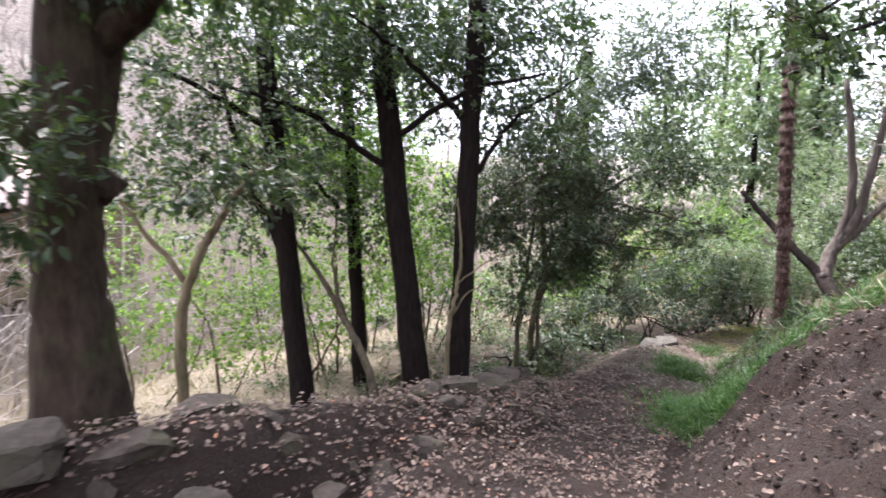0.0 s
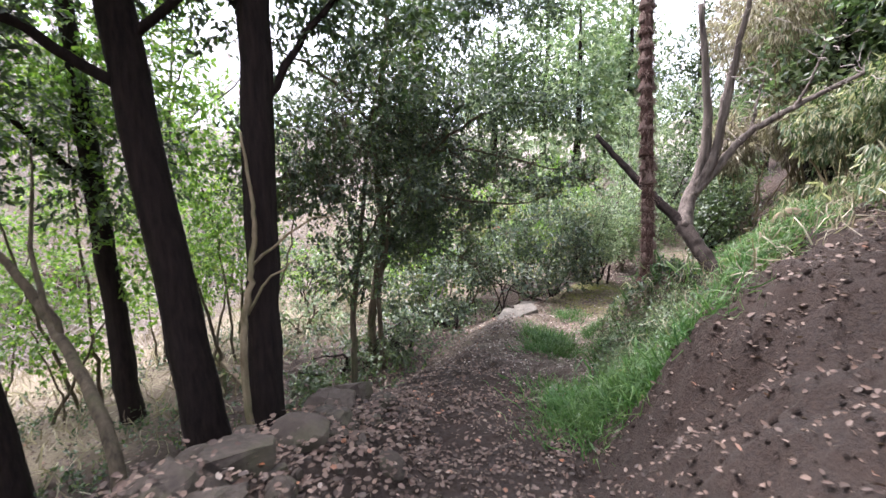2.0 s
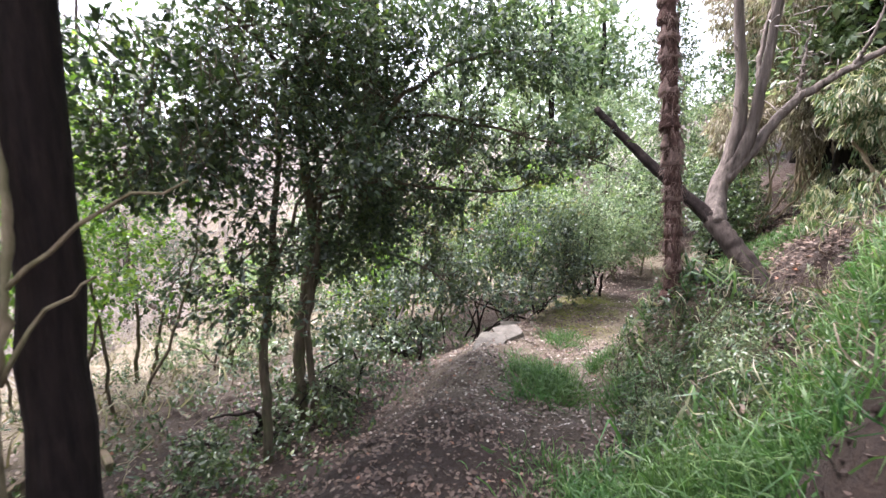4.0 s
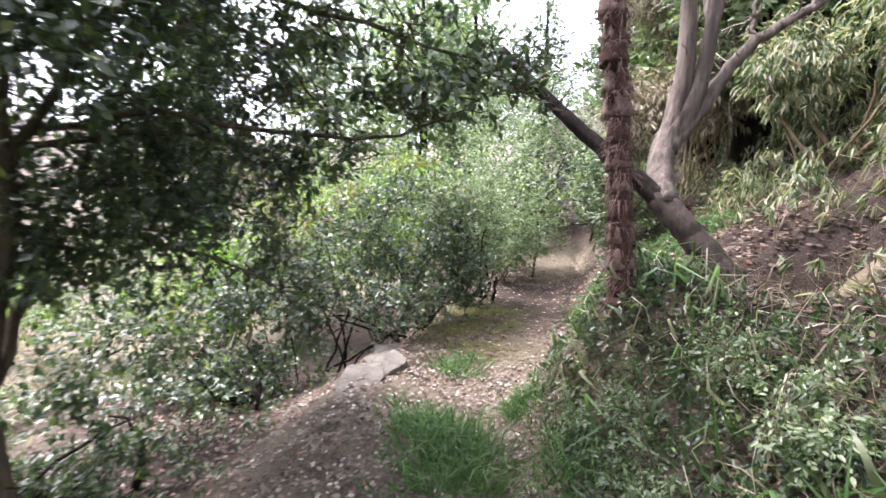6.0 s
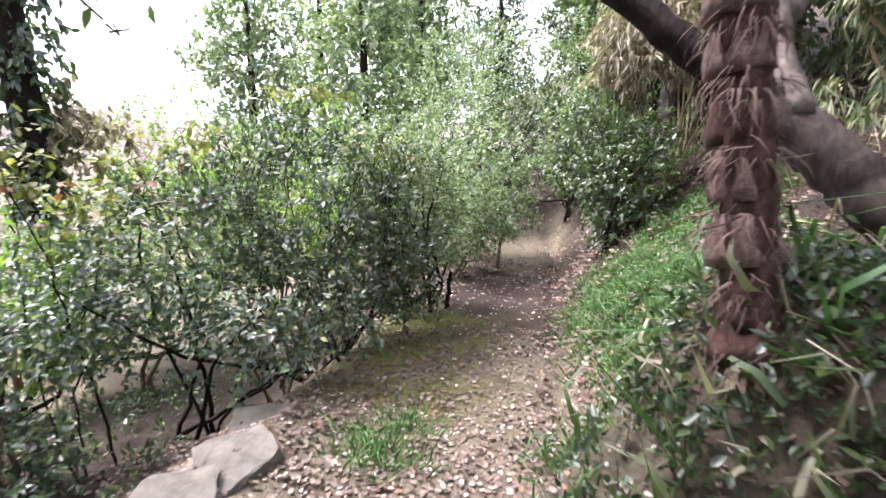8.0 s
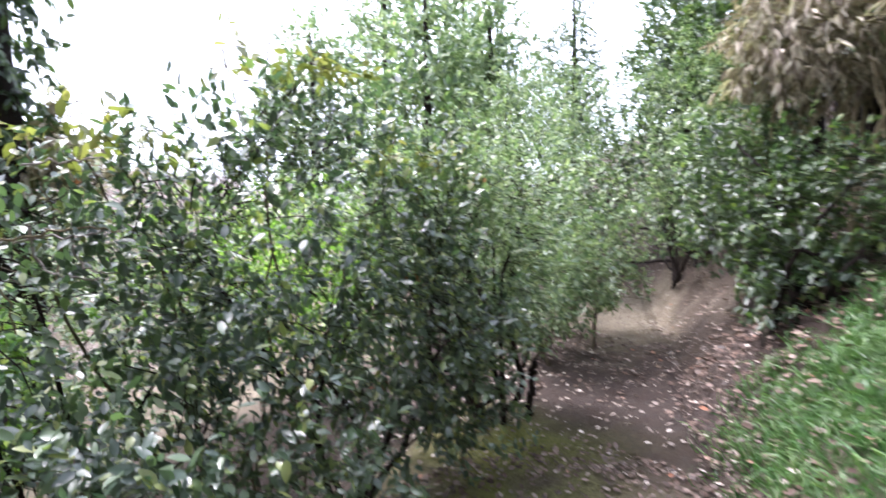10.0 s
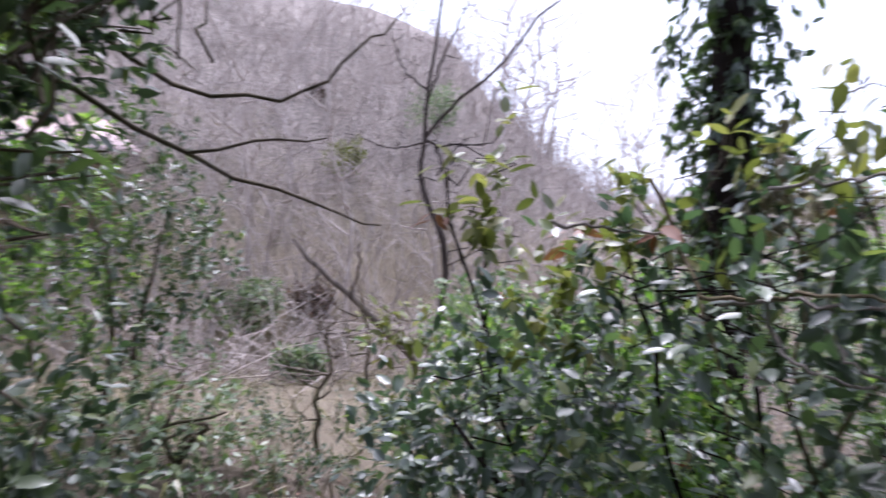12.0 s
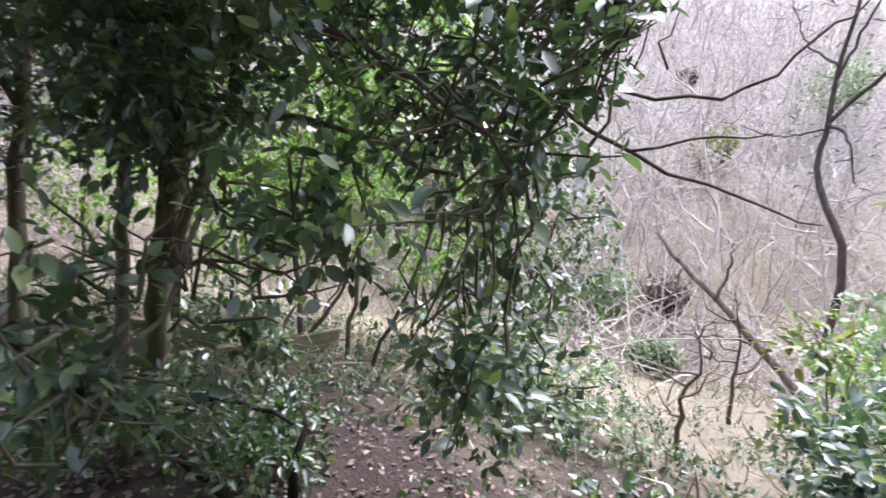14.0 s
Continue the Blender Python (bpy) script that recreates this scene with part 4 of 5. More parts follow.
# trunk and higher crown masses are unseen, added to shade trail and bank
tree("tree", "evergreen on the bank reaching over the trail, its unseen high crown added for shade", [(4.7, 2.2, at_ground(4.7, 2.2)), (4.6, 2.4, 2.0), (4.3, 2.7, 3.5), (4.2, 2.8, 5.0)], (0.16, 0.13, 0.1, 0.05), [([(4.5, 2.5, 2.4), (3.7, 3.4, 2.6), (2.9, 4.2, 2.3)], 0.05, 0.012), ([(4.4, 2.6, 2.9), (3.9, 4.2, 3.0), (3.4, 5.4, 2.7)], 0.05, 0.012), ([(3.9, 4.2, 3.0), (4.0, 5.0, 2.9), (4.1, 5.7, 2.75)], 0.02, 0.006)],
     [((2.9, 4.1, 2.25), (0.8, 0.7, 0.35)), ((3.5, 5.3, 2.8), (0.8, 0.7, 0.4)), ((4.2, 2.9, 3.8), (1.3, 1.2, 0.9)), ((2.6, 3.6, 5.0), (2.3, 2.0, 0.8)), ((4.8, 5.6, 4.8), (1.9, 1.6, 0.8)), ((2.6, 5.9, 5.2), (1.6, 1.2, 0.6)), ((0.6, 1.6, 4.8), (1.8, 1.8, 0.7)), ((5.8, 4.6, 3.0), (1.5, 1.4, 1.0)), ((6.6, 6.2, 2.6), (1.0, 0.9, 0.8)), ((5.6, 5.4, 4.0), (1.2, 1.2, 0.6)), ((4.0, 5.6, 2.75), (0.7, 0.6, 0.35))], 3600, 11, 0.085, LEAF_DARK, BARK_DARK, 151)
shrub("shrub", "dark shrubs arching over the trail where it bends away", [(11.2, 15.4, 0), (13.0, 14.3, 0)], [((11.4, 15.5, -1.4), (0.8, 0.8, 1.2)), ((13.1, 14.6, -1.0), (0.8, 0.7, 1.3)), ((12.3, 15.0, -0.1), (1.0, 0.8, 0.7)), ((13.6, 17.0, -1.0), (1.2, 1.0, 1.5))], 1500, 9, 0.09, LEAF_DARK, 155, 10, group="bank shrubs", shape=LEAF_SMALL)

shrub("shrub", "dark low evergreen undergrowth on the slope below the trail", [(1.6, 9.1, 0), (1.0, 8.7, 0), (2.1, 9.6, 0)], [((1.7, 8.95, -2.1), (0.55, 0.5, 0.3)), ((1.0, 8.7, -2.3), (0.6, 0.5, 0.28)), ((2.1, 9.6, -2.15), (0.45, 0.45, 0.28)), ((1.5, 9.6, -2.3), (0.6, 0.5, 0.25)), ((0.6, 8.1, -2.2), (0.5, 0.5, 0.3))],
      520, 10, 0.06, LEAF_DARK, 47, 8, group="slope shrubs", shape=LEAF_MED)


for k, (x, y) in enumerate([(3.95, 6.85), (4.4, 7.25), (4.85, 7.65), (4.3, 6.45), (4.75, 6.95), (5.15, 7.3), (4.7, 8.0)]):
    z = float(height(x, y))
    shrub("weed_clump", "low grey-green small-leaved weed clump on the bank", [(x, y, 0)], [((x, y, z + 0.16), (0.28, 0.26, 0.2)), ((x + 0.2, y + 0.12, z + 0.24), (0.2, 0.18, 0.16))], 110, 10, 0.036, LEAF_GREY, 160 + k, 4, BARK_STEM, length=0.14, shape=LEAF_MED, group="bank weeds", stem=0.005, category="weeds")


# ---- stones ----
def stone_mesh(seed, size, flat=0.7):
    """A rough block: a ball cut flat on several sides and pitted."""
    g = np.random.default_rng(seed)
    bm = bmesh.new()
    bmesh.ops.create_icosphere(bm, subdivisions=3, radius=1.0)
    planes = unit(g.normal(size=(16, 3)))
    cut = 0.48 + 0.3 * g.random(16)
    off = Vector(g.random(3) * 50)
    for v in bm.verts:
        c = np.array(v.co)
        for nrm, d in zip(planes, cut):
            over = c @ nrm - d
            if over > 0:
                c = c - nrm * over
        k = 1 + 0.09 * noise.noise(Vector(c) * 2.2 + off) + 0.06 * noise.noise(Vector(c) * 6 + off)
        v.co = Vector(c * k * np.array(size) * np.array([1, 1, flat]))
    me = bpy.data.meshes.new("stone")
    bm.to_mesh(me)
    bm.free()
    me.materials.append(STONE)
    for p in me.polygons:
        p.use_smooth = False
    return me


STONES = [stone_mesh(k, s) for k, s in enumerate([(0.22, 0.16, 0.16), (0.26, 0.2, 0.18), (0.18, 0.15, 0.17), (0.3, 0.21, 0.2), (0.15, 0.12, 0.13), (0.2, 0.2, 0.15), (0.12, 0.1, 0.1)])]
WALL_LINE = spline([(-2.9, 1.9), (-2.0, 2.55), (-1.1, 3.3), (-0.35, 4.1), (0.2, 4.75), (0.62, 5.4), (0.78, 5.95), (1.0, 6.5)], 60)
WALL_TOP = np.interp(np.linspace(0, 1, 60), [0, 0.2, 0.36, 0.5, 0.57, 0.66, 0.71, 0.76, 0.85, 0.93, 1], [0.1, 0.0, -0.35, -0.58, -0.68, -0.84, -0.95, -1.02, -1.14, -1.28, -1.5])


def build_wall():
    g = np.random.default_rng(81)
    wall = empty("stone_wall", "collapsed old dry-stone wall half buried in leaves", "stone wall", kind="structure")
    for k in range(105):
        i = g.integers(0, 60)
        across = 0.5 * (2 * g.random() - 1)
        t = unit(WALL_LINE[min(i + 1, 59)] - WALL_LINE[max(i - 1, 0)])
        x, y = WALL_LINE[i] + across * np.array([t[1], -t[0]])
        low = float(height(x, y))
        z = low + max(0.0, WALL_TOP[i] - 0.06 - low) * math.cos(across / 0.62 * math.pi / 2) ** 0.9
        ob = new("stone", STONES[g.integers(0, len(STONES))])
        big = 0.5 + 0.65 * g.random() ** 2
        ob.matrix_basis = pose(x, y, z - 0.04, *(g.normal(0, 25, 2)), g.random() * 360) @ Matrix.Scale(big, 4)
        ob.parent = wall
    # the larger blocks on its crest
    for x, y, z, s, turn, k in [(0.6, 5.25, -0.99, 1.2, 30, 3), (0.84, 5.95, -1.18, 1.3, 75, 1), (0.36, 4.9, -0.84, 1.2, 10, 5), (0.5, 4.75, -1.0, 1.1, 60, 3), (0.98, 5.55, -1.28, 1.0, 100, 2), (0.1, 4.55, -0.7, 1.25, 35, 1), (0.75, 5.05, -1.15, 0.9, 10, 0), (1.08, 6.1, -1.42, 0.9, 20, 5), (-0.4, 4.05, -0.66, 1.0, 50, 1), (-1.1, 3.2, -0.45, 1.1, 20, 3), (-1.75, 2.65, -0.16, 1.4, 80, 0), (-1.35, 2.35, -0.42, 1.2, 40, 5), (-2.2, 2.3, -0.02, 1.4, 15, 3), (0.95, 6.35, -1.45, 1.1, 50, 2), (0.15, 4.3, -0.85, 1.0, 0, 2), (-0.75, 3.0, -0.7, 1.0, 120, 0), (-0.1, 4.4, -0.72, 1.2, 140, 3), (-1.6, 3.2, -0.25, 1.3, 65, 1), (0.72, 5.65, -1.05, 1.1, 130, 0)]:
        ob = new("stone", STONES[k])
        ob.matrix_basis = pose(x, y, z, 8 * math.sin(turn), 10 * math.cos(turn), turn) @ Matrix.Scale(s, 4)
        ob.parent = wall


build_wall()


def rubble():
    """The heap of earth and small stones that the wall has slumped into."""
    n, w = 60, 15
    g = np.random.default_rng(82)
    t = unit(np.gradient(WALL_LINE, axis=0))
    side = np.stack([t[:, 1], -t[:, 0]], -1)
    a = np.linspace(-1, 1, w)
    X = WALL_LINE[:, None, 0] + side[:, None, 0] * a[None] * 0.62
    Y = WALL_LINE[:, None, 1] + side[:, None, 1] * a[None] * 0.62
    base = height(X, Y)
    rise = np.maximum(0, WALL_TOP[:, None] - 0.06 - base) * np.cos(a * np.pi / 2)[None] ** 0.9
    Z = base - 0.03 + rise + 0.03 * waves(X, Y, 0.5, 83) * (1 - a[None] ** 2)
    i, j = np.meshgrid(np.arange(n - 1), np.arange(w - 1), indexing="ij")
    f = np.stack([i * w + j, (i + 1) * w + j, (i + 1) * w + j + 1, i * w + j + 1], -1).reshape(-1, 4)[:, ::-1]
    me = mesh_np("earth_bank", np.stack([X, Y, Z], -1).reshape(-1, 3), f, SOIL, True)
    me.color_attributes.new("cover", "FLOAT_COLOR", "POINT").data.foreach_set("color", np.tile(np.array([0, 0, 0, 1], np.float32), n * w))
    return tagged(part("earth_bank", me), "slumped earth heap along the fallen wall", "earth bank", kind="structure"), X, Y, Z


bank, BX, BY, BZ = rubble()

PALE_ROCK = plain_material("pale_rock", (0.06, 0.052, 0.045), (0.16, 0.142, 0.122), 9, 0.9, 0.05)
slab = empty("rock_ledge", "pale flat rock ledge at the trail's edge", "rock")
for k, (x, y, sx, sy, turn) in enumerate([(3.98, 9.75, 0.46, 0.3, 25), (4.36, 9.98, 0.42, 0.3, 40), (4.62, 10.4, 0.27, 0.22, 25)]):
    me = stone_mesh(90 + 3 * k, (sx, sy, 0.3), 1.0)
    for v in me.vertices:
        v.co.z = min(v.co.z, 0.07 + 0.02 * noise.noise(v.co * 5.0))
    for p in me.polygons:
        p.use_smooth = False
    me.materials[0] = PALE_ROCK
    ob = part("rock", me, slab)
    ob.matrix_basis = pose(x, y, float(height(x, y)) - 0.05, 3, -5, turn)


# ---- leaf litter, grass and low plants ----
def scatter(n, test, x0, x1, y0, y1, g):
    """Points over a stretch of ground, kept by the chance that test gives."""
    x, y = x0 + (x1 - x0) * g.random(n), y0 + (y1 - y0) * g.random(n)
    s, lat, _ = trail_place(x, y)
    keep = g.random(n) < test(x, y, s, lat)
    x, y = x[keep], y[keep]
    return np.stack([x, y, height(x, y)], -1)


def litter(at, g, size, name, label, leaf=LITTER, shape=LEAF_MED, lift=0.5):
    n = len(at)
    a = g.random(n) * 6.283
    way = np.stack([np.cos(a), np.sin(a), g.normal(0, 0.25, n) * lift], -1)
    face = np.stack([g.normal(0, 0.4, n), g.normal(0, 0.4, n), np.ones(n)], -1)
    v = leaves(shape, at + np.array([0, 0, 0.012]), way, face, size * (0.55 + 0.8 * g.random(n)), 1.35)
    return tagged(part(name, mesh_np(name, *v, leaf)), label, "leaf litter", kind="stuff")


def blades(at, g, tall, width, leaf, name, label, lean=0.5, category="grass", kind="stuff", bow=0.0, ways=None):
    n = len(at)
    way = g.normal(0, lean, (n, 3)) + np.array([0, 0, 1.0]) if ways is None else ways
    face = np.cross(way, g.normal(size=(n, 3)))
    h = tall * (0.45 + 0.85 * g.random(n))
    v = leaves((BLADE[0] * np.array([1, 1, 1 + bow]) + np.array([[0, 0, 0]] * 6 + [[0, -0.1 * bow, -0.25 * bow]]), BLADE[1]), at, way, face, h, width / tall)
    return tagged(part(name, mesh_np(name, *v, leaf)), label, category, kind=kind)


g4 = np.random.default_rng(100)
first = lambda x, y, s, lat: np.exp(-((lat / 2.6) ** 2)) * np.clip(0.55 + 0.5 * waves(x, y, 1.1, 21), 0.2, 1) * np.where(np.abs(lat) < 0.3, 0.7, 1) * np.where(lat > 0.5, 0.4, 1)
litter(scatter(150000, first, -2.5, 7.5, 0.3, 11.5, g4), g4, 0.039, "leaf_litter", "brown fallen leaves over the forest floor", lift=1.2)
heap = np.stack([BX, BY, BZ], -1).reshape(-1, 3)
k = g4.integers(0, len(heap), 11000)
litter(heap[k] + g4.normal(0, 0.04, (11000, 3)) * np.array([1, 1, 0.25]) + np.array([0, 0, 1.0]) * np.where(g4.random((11000, 1)) < 0.3, 0.07, 0.01), g4, 0.042, "leaf_litter", "brown and rust fallen leaves heaped on the old wall")
litter(scatter(12000, lambda x, y, s, lat: np.exp(-((lat / 1.6) ** 2)) * np.where(np.abs(lat) < 0.5, 0.25, 0.7), 6.0, 13.0, 9.0, 16.5, g4), g4, 0.042, "leaf_litter", "pale fallen leaves along the trail", BLEACHED_LIT)
# bleached crumbs; their pale colour doubles as light on the open stretch
litter(scatter(26000, lambda x, y, s, lat: smooth(1.7, 0.5, np.abs(lat + 0.5)) * smooth(16.2, 18.2, s) * (1 - smooth(20.2, 21.4, s)) * np.clip(0.6 + 0.5 * waves(x, y, 0.8, 30), 0.1, 1), 2.0, 7.5, 6.0, 12.0, g4), g4, 0.032, "leaf_litter", "bleached crumbling leaves that also paint the open trail's light", BLEACHED_LIT)


def tuft(x, y, rx, ry, n, tall, label, leaf=GRASS, width=0.011, seed=0, lean=0.5):
    g = np.random.default_rng(seed)
    p = np.stack([x + g.normal(0, rx, n), y + g.normal(0, ry, n)], -1)
    at = np.concatenate([p, height(p[:, 0], p[:, 1])[:, None] - 0.01], -1)
    way = np.stack([(p[:, 0] - x) / rx * 0.35, (p[:, 1] - y) / ry * 0.35, np.ones(n)], -1) + g.normal(0, lean, (n, 3)) * np.array([1, 1, 0.4])
    return blades(at, g, tall, width, leaf, "grass_tuft", label, ways=way, kind="stuff", bow=1.2)


GREEN = "tuft of long bright green grass beside the trail"
for q, (x, y, rx, ry, n, tall) in enumerate([(3.95, 8.35, 0.16, 0.2, 650, 0.24), (4.05, 8.75, 0.14, 0.16, 420, 0.2), (3.7, 8.0, 0.16, 0.16, 420, 0.2), (5.05, 9.85, 0.14, 0.12, 260, 0.15), (5.35, 10.0, 0.1, 0.1, 160, 0.12),
                                            (3.25, 5.75, 0.25, 0.25, 1100, 0.3), (3.3, 6.25, 0.2, 0.2, 500, 0.22), (2.95, 5.95, 0.2, 0.22, 700, 0.22), (3.45, 5.35, 0.2, 0.2, 700, 0.3), (2.7, 5.6, 0.2, 0.2, 320, 0.15), (3.0, 6.7, 0.18, 0.18, 220, 0.14),
                                            (4.25, 5.5, 0.22, 0.14, 700, 0.26), (4.75, 5.78, 0.25, 0.14, 700, 0.26), (5.3, 6.1, 0.25, 0.2, 600, 0.24), (4.8, 8.55, 0.12, 0.1, 300, 0.18), (4.45, 7.65, 0.18, 0.18, 360, 0.24)]):
    tuft(x, y, rx, ry, n, tall, GREEN, seed=200 + q)
for q in range(17):
    g = np.random.default_rng(300 + q)
    s = g.random()
    x, y = 6.7 + 3.2 * s + g.normal(0, 0.25), 9.15 + 1.2 * s + g.normal(0, 0.3)
    tuft(x, y, 0.16 + 0.1 * g.random(), 0.16, 420, 0.13, "clump of green grass on the sloping bank", seed=400 + q)

for q in range(13):
    g = np.random.default_rng(340 + q)
    s = g.random()
    tuft(6.75 + 1.7 * s + g.normal(0, 0.12), 9.2 + 1.6 * s + g.normal(0, 0.22) - 0.45 * g.random(), 0.13 + 0.08 * g.random(), 0.13, 380, 0.12, "clump of green grass on the sloping bank", seed=440 + q)

for q, (x, y) in enumerate([(7.2, 9.8), (7.45, 10.05), (7.8, 10.4), (8.2, 10.75), (7.0, 9.45), (7.55, 9.7)]):
    tuft(x, y, 0.16, 0.13, 420, 0.14, "clump of green grass at the foot of the bank", seed=470 + q)

# weeds and dwarf bamboo on the bank
bank_low = lambda x, y, s, lat: smooth(0.35, 0.6, lat) * (1 - smooth(1.1, 1.9, lat + 0.3 * waves(x, y, 1.1, 26))) * smooth(15.6, 16.8, s) * (1 - smooth(20.0, 21.0, s))
at = scatter(2600, bank_low, 2.5, 7.0, 5.2, 10.0, g4)
blades(at, g4, 0.2, 0.014, GRASS, "undergrowth", "tangled green weeds and blades on the trail bank", 0.8, "undergrowth")
blades(scatter(1500, bank_low, 2.5, 7.0, 5.2, 10.0, g4) + np.array([0, 0, 0.05]), g4, 0.24, 0.03, BAMBOO, "dwarf_bamboo", "pale green dwarf bamboo leaves among the weeds", 1.0, "bamboo", bow=1.0)
weed = scatter(4500, bank_low, 2.5, 7.0, 5.2, 10.0, g4)
tagged(part("weeds", mesh_np("weeds", *sprigs(weed + np.array([0, 0, 0.13]), g4.normal(0, 0.6, (len(weed), 3)) + np.array([0, 0, 1.0]), 7, 0.16, 0.05, LEAF_MED, 0.1, g4), LEAF_HANGING)), "small leafy green weeds covering the bank", "weeds", kind="stuff")
weed = scatter(5500, bank_low, 2.5, 7.0, 5.2, 10.0, g4)
tagged(part("weeds", mesh_np("weeds", *sprigs(weed + np.array([0, 0, 0.1]), g4.normal(0, 0.7, (len(weed), 3)) + np.array([0, 0, 1.0]), 8, 0.14, 0.04, LEAF_MED, 0.1, g4), LEAF_DARK)), "dark small-leaved weeds covering the bank", "weeds", kind="stuff")
blades(scatter(900, bank_low, 2.5, 7.0, 5.2, 10.0, g4), g4, 0.36, 0.026, GRASS, "undergrowth", "long arching green blades among the weeds", 0.6, "undergrowth", bow=2.2)
litter(scatter(9000, lambda x, y, s, lat: smooth(0.5, 1.2, lat) * (1 - smooth(2.8, 3.8, lat)) * smooth(15.8, 17.0, s) * (1 - smooth(20.5, 21.5, s)), 2.5, 8.5, 4.5, 10.0, g4), g4, 0.055, "leaf_litter", "brown dead leaves under the bank's weeds")
up = lambda x, y, s, lat: smooth(2.1, 3.0, lat) * np.clip(0.55 + 0.7 * waves(x, y, 2.2, 24), 0.05, 1) * (1 - smooth(5.5, 7.5, lat)) * smooth(15.5, 17.5, s)
at = scatter(7000, up, 3.5, 15.0, 2.5, 13.0, g4)
at = at + np.array([0, 0, 1.0]) * (0.15 + 0.5 * g4.random((len(at), 1)))
v = sprigs(at, g4.normal(0, 0.6, (len(at), 3)) + np.array([-0.5, 0.3, 0.2]), 9, 0.2, 0.15, LEAF_MED, 1.5, g4, 0.4)
tagged(part("dwarf_bamboo", mesh_np("dwarf_bamboo", *v, BAMBOO)), "thick pale dwarf bamboo hanging down the hillside", "bamboo", kind="stuff")
blades(scatter(5000, up, 3.5, 15.0, 2.5, 13.0, g4), g4, 0.6, 0.01, BAMBOO, "dwarf_bamboo", "thin upright bamboo canes on the hillside", 0.3, "bamboo")
blades(scatter(7000, up, 3.5, 15.0, 2.5, 13.0, g4), g4, 0.5, 0.012, DRY, "dry_grass", "dry straw-coloured grass on the hillside", 0.9, "grass", bow=2.0)
litter(scatter(16000, lambda x, y, s, lat: smooth(1.0, 2.0, lat) * (1 - smooth(6, 8, lat)) * np.where(s < 14.5, 0.25, 0.8), 2.0, 14.0, -1.0, 13.0, g4), g4, 0.06, "leaf_litter", "brown dead leaves on the hillside")

# ground cover and dry grass on the low side
at = scatter(9000, lambda x, y, s, lat: smooth(-1.2, -2.0, lat) * (1 - smooth(-6, -9, lat)) * np.clip(0.4 + waves(x, y, 2.0, 31), 0, 1), -5.0, 5.0, 4.0, 16.0, g4)
tagged(part("ground_cover", mesh_np("ground_cover", *sprigs(at + np.array([0, 0, 0.14]), g4.normal(0, 0.6, (len(at), 3)) + np.array([0, 0, 1.0]), 8, 0.16, 0.055, LEAF_MED, 0.1, g4), LEAF_DARK)), "dark leafy ground cover under the trees", "ground cover", kind="stuff")
blades(scatter(16000, lambda x, y, s, lat: smooth(-3.0, -5.0, lat), -16.0, 4.0, 3.0, 24.0, g4), g4, 0.3, 0.02, DRY, "dry_grass", "pale dry grass on the valley floor", 0.9, "grass", bow=1.5)


# ---- valley and far slopes ----
def bare_tree(name, label, x, y, tall, r, seed, forks=5, bark=BARK_PALE, group="bare trees", sub=4):
    g = np.random.default_rng(seed)
    z = at_ground(x, y)
    top = empty(name, label, "tree", group)
    trunk = [np.array([x, y, z]) + np.array([*(g.normal(0, 0.06, 2) * q * tall / 4), tall * q / 4]) for q in range(5)]
    part("trunk", mesh_np("trunk", *limb(trunk, r, r * 0.25, sides=7, seed=seed), bark, True), top)
    line = spline(trunk, 30)
    fine = []
    for k in range(forks):
        a = line[int(8 + 20 * (k + 0.5) / forks)]
        d = unit(np.array([*g.normal(size=2), 0.7]))
        span = tall * (0.22 + 0.2 * g.random())
        pts = [a, a + d * span * 0.5 + g.normal(0, 0.05, 3), a + d * span + np.array([0, 0, 0.25 * span])]
        part("limb", mesh_np("limb", *limb(pts, r * 0.42, r * 0.1, sides=5, seed=seed + k), bark, True), top)
        sp = spline(pts, 12)
        for q in range(sub):
            b = sp[g.integers(3, 12)]
            e = b + unit(d + g.normal(0, 0.6, 3) + np.array([0, 0, 0.3])) * span * 0.5
            fine.append(spline([b, (b + e) / 2 + g.normal(0, 0.04, 3), e], 4))
    if fine:
        tagged(part("twig", mesh_np("twig", *many_tubes(np.array(fine), r * np.array([0.16, 0.12, 0.09, 0.05])), bark), top), kind="stuff")
    return top


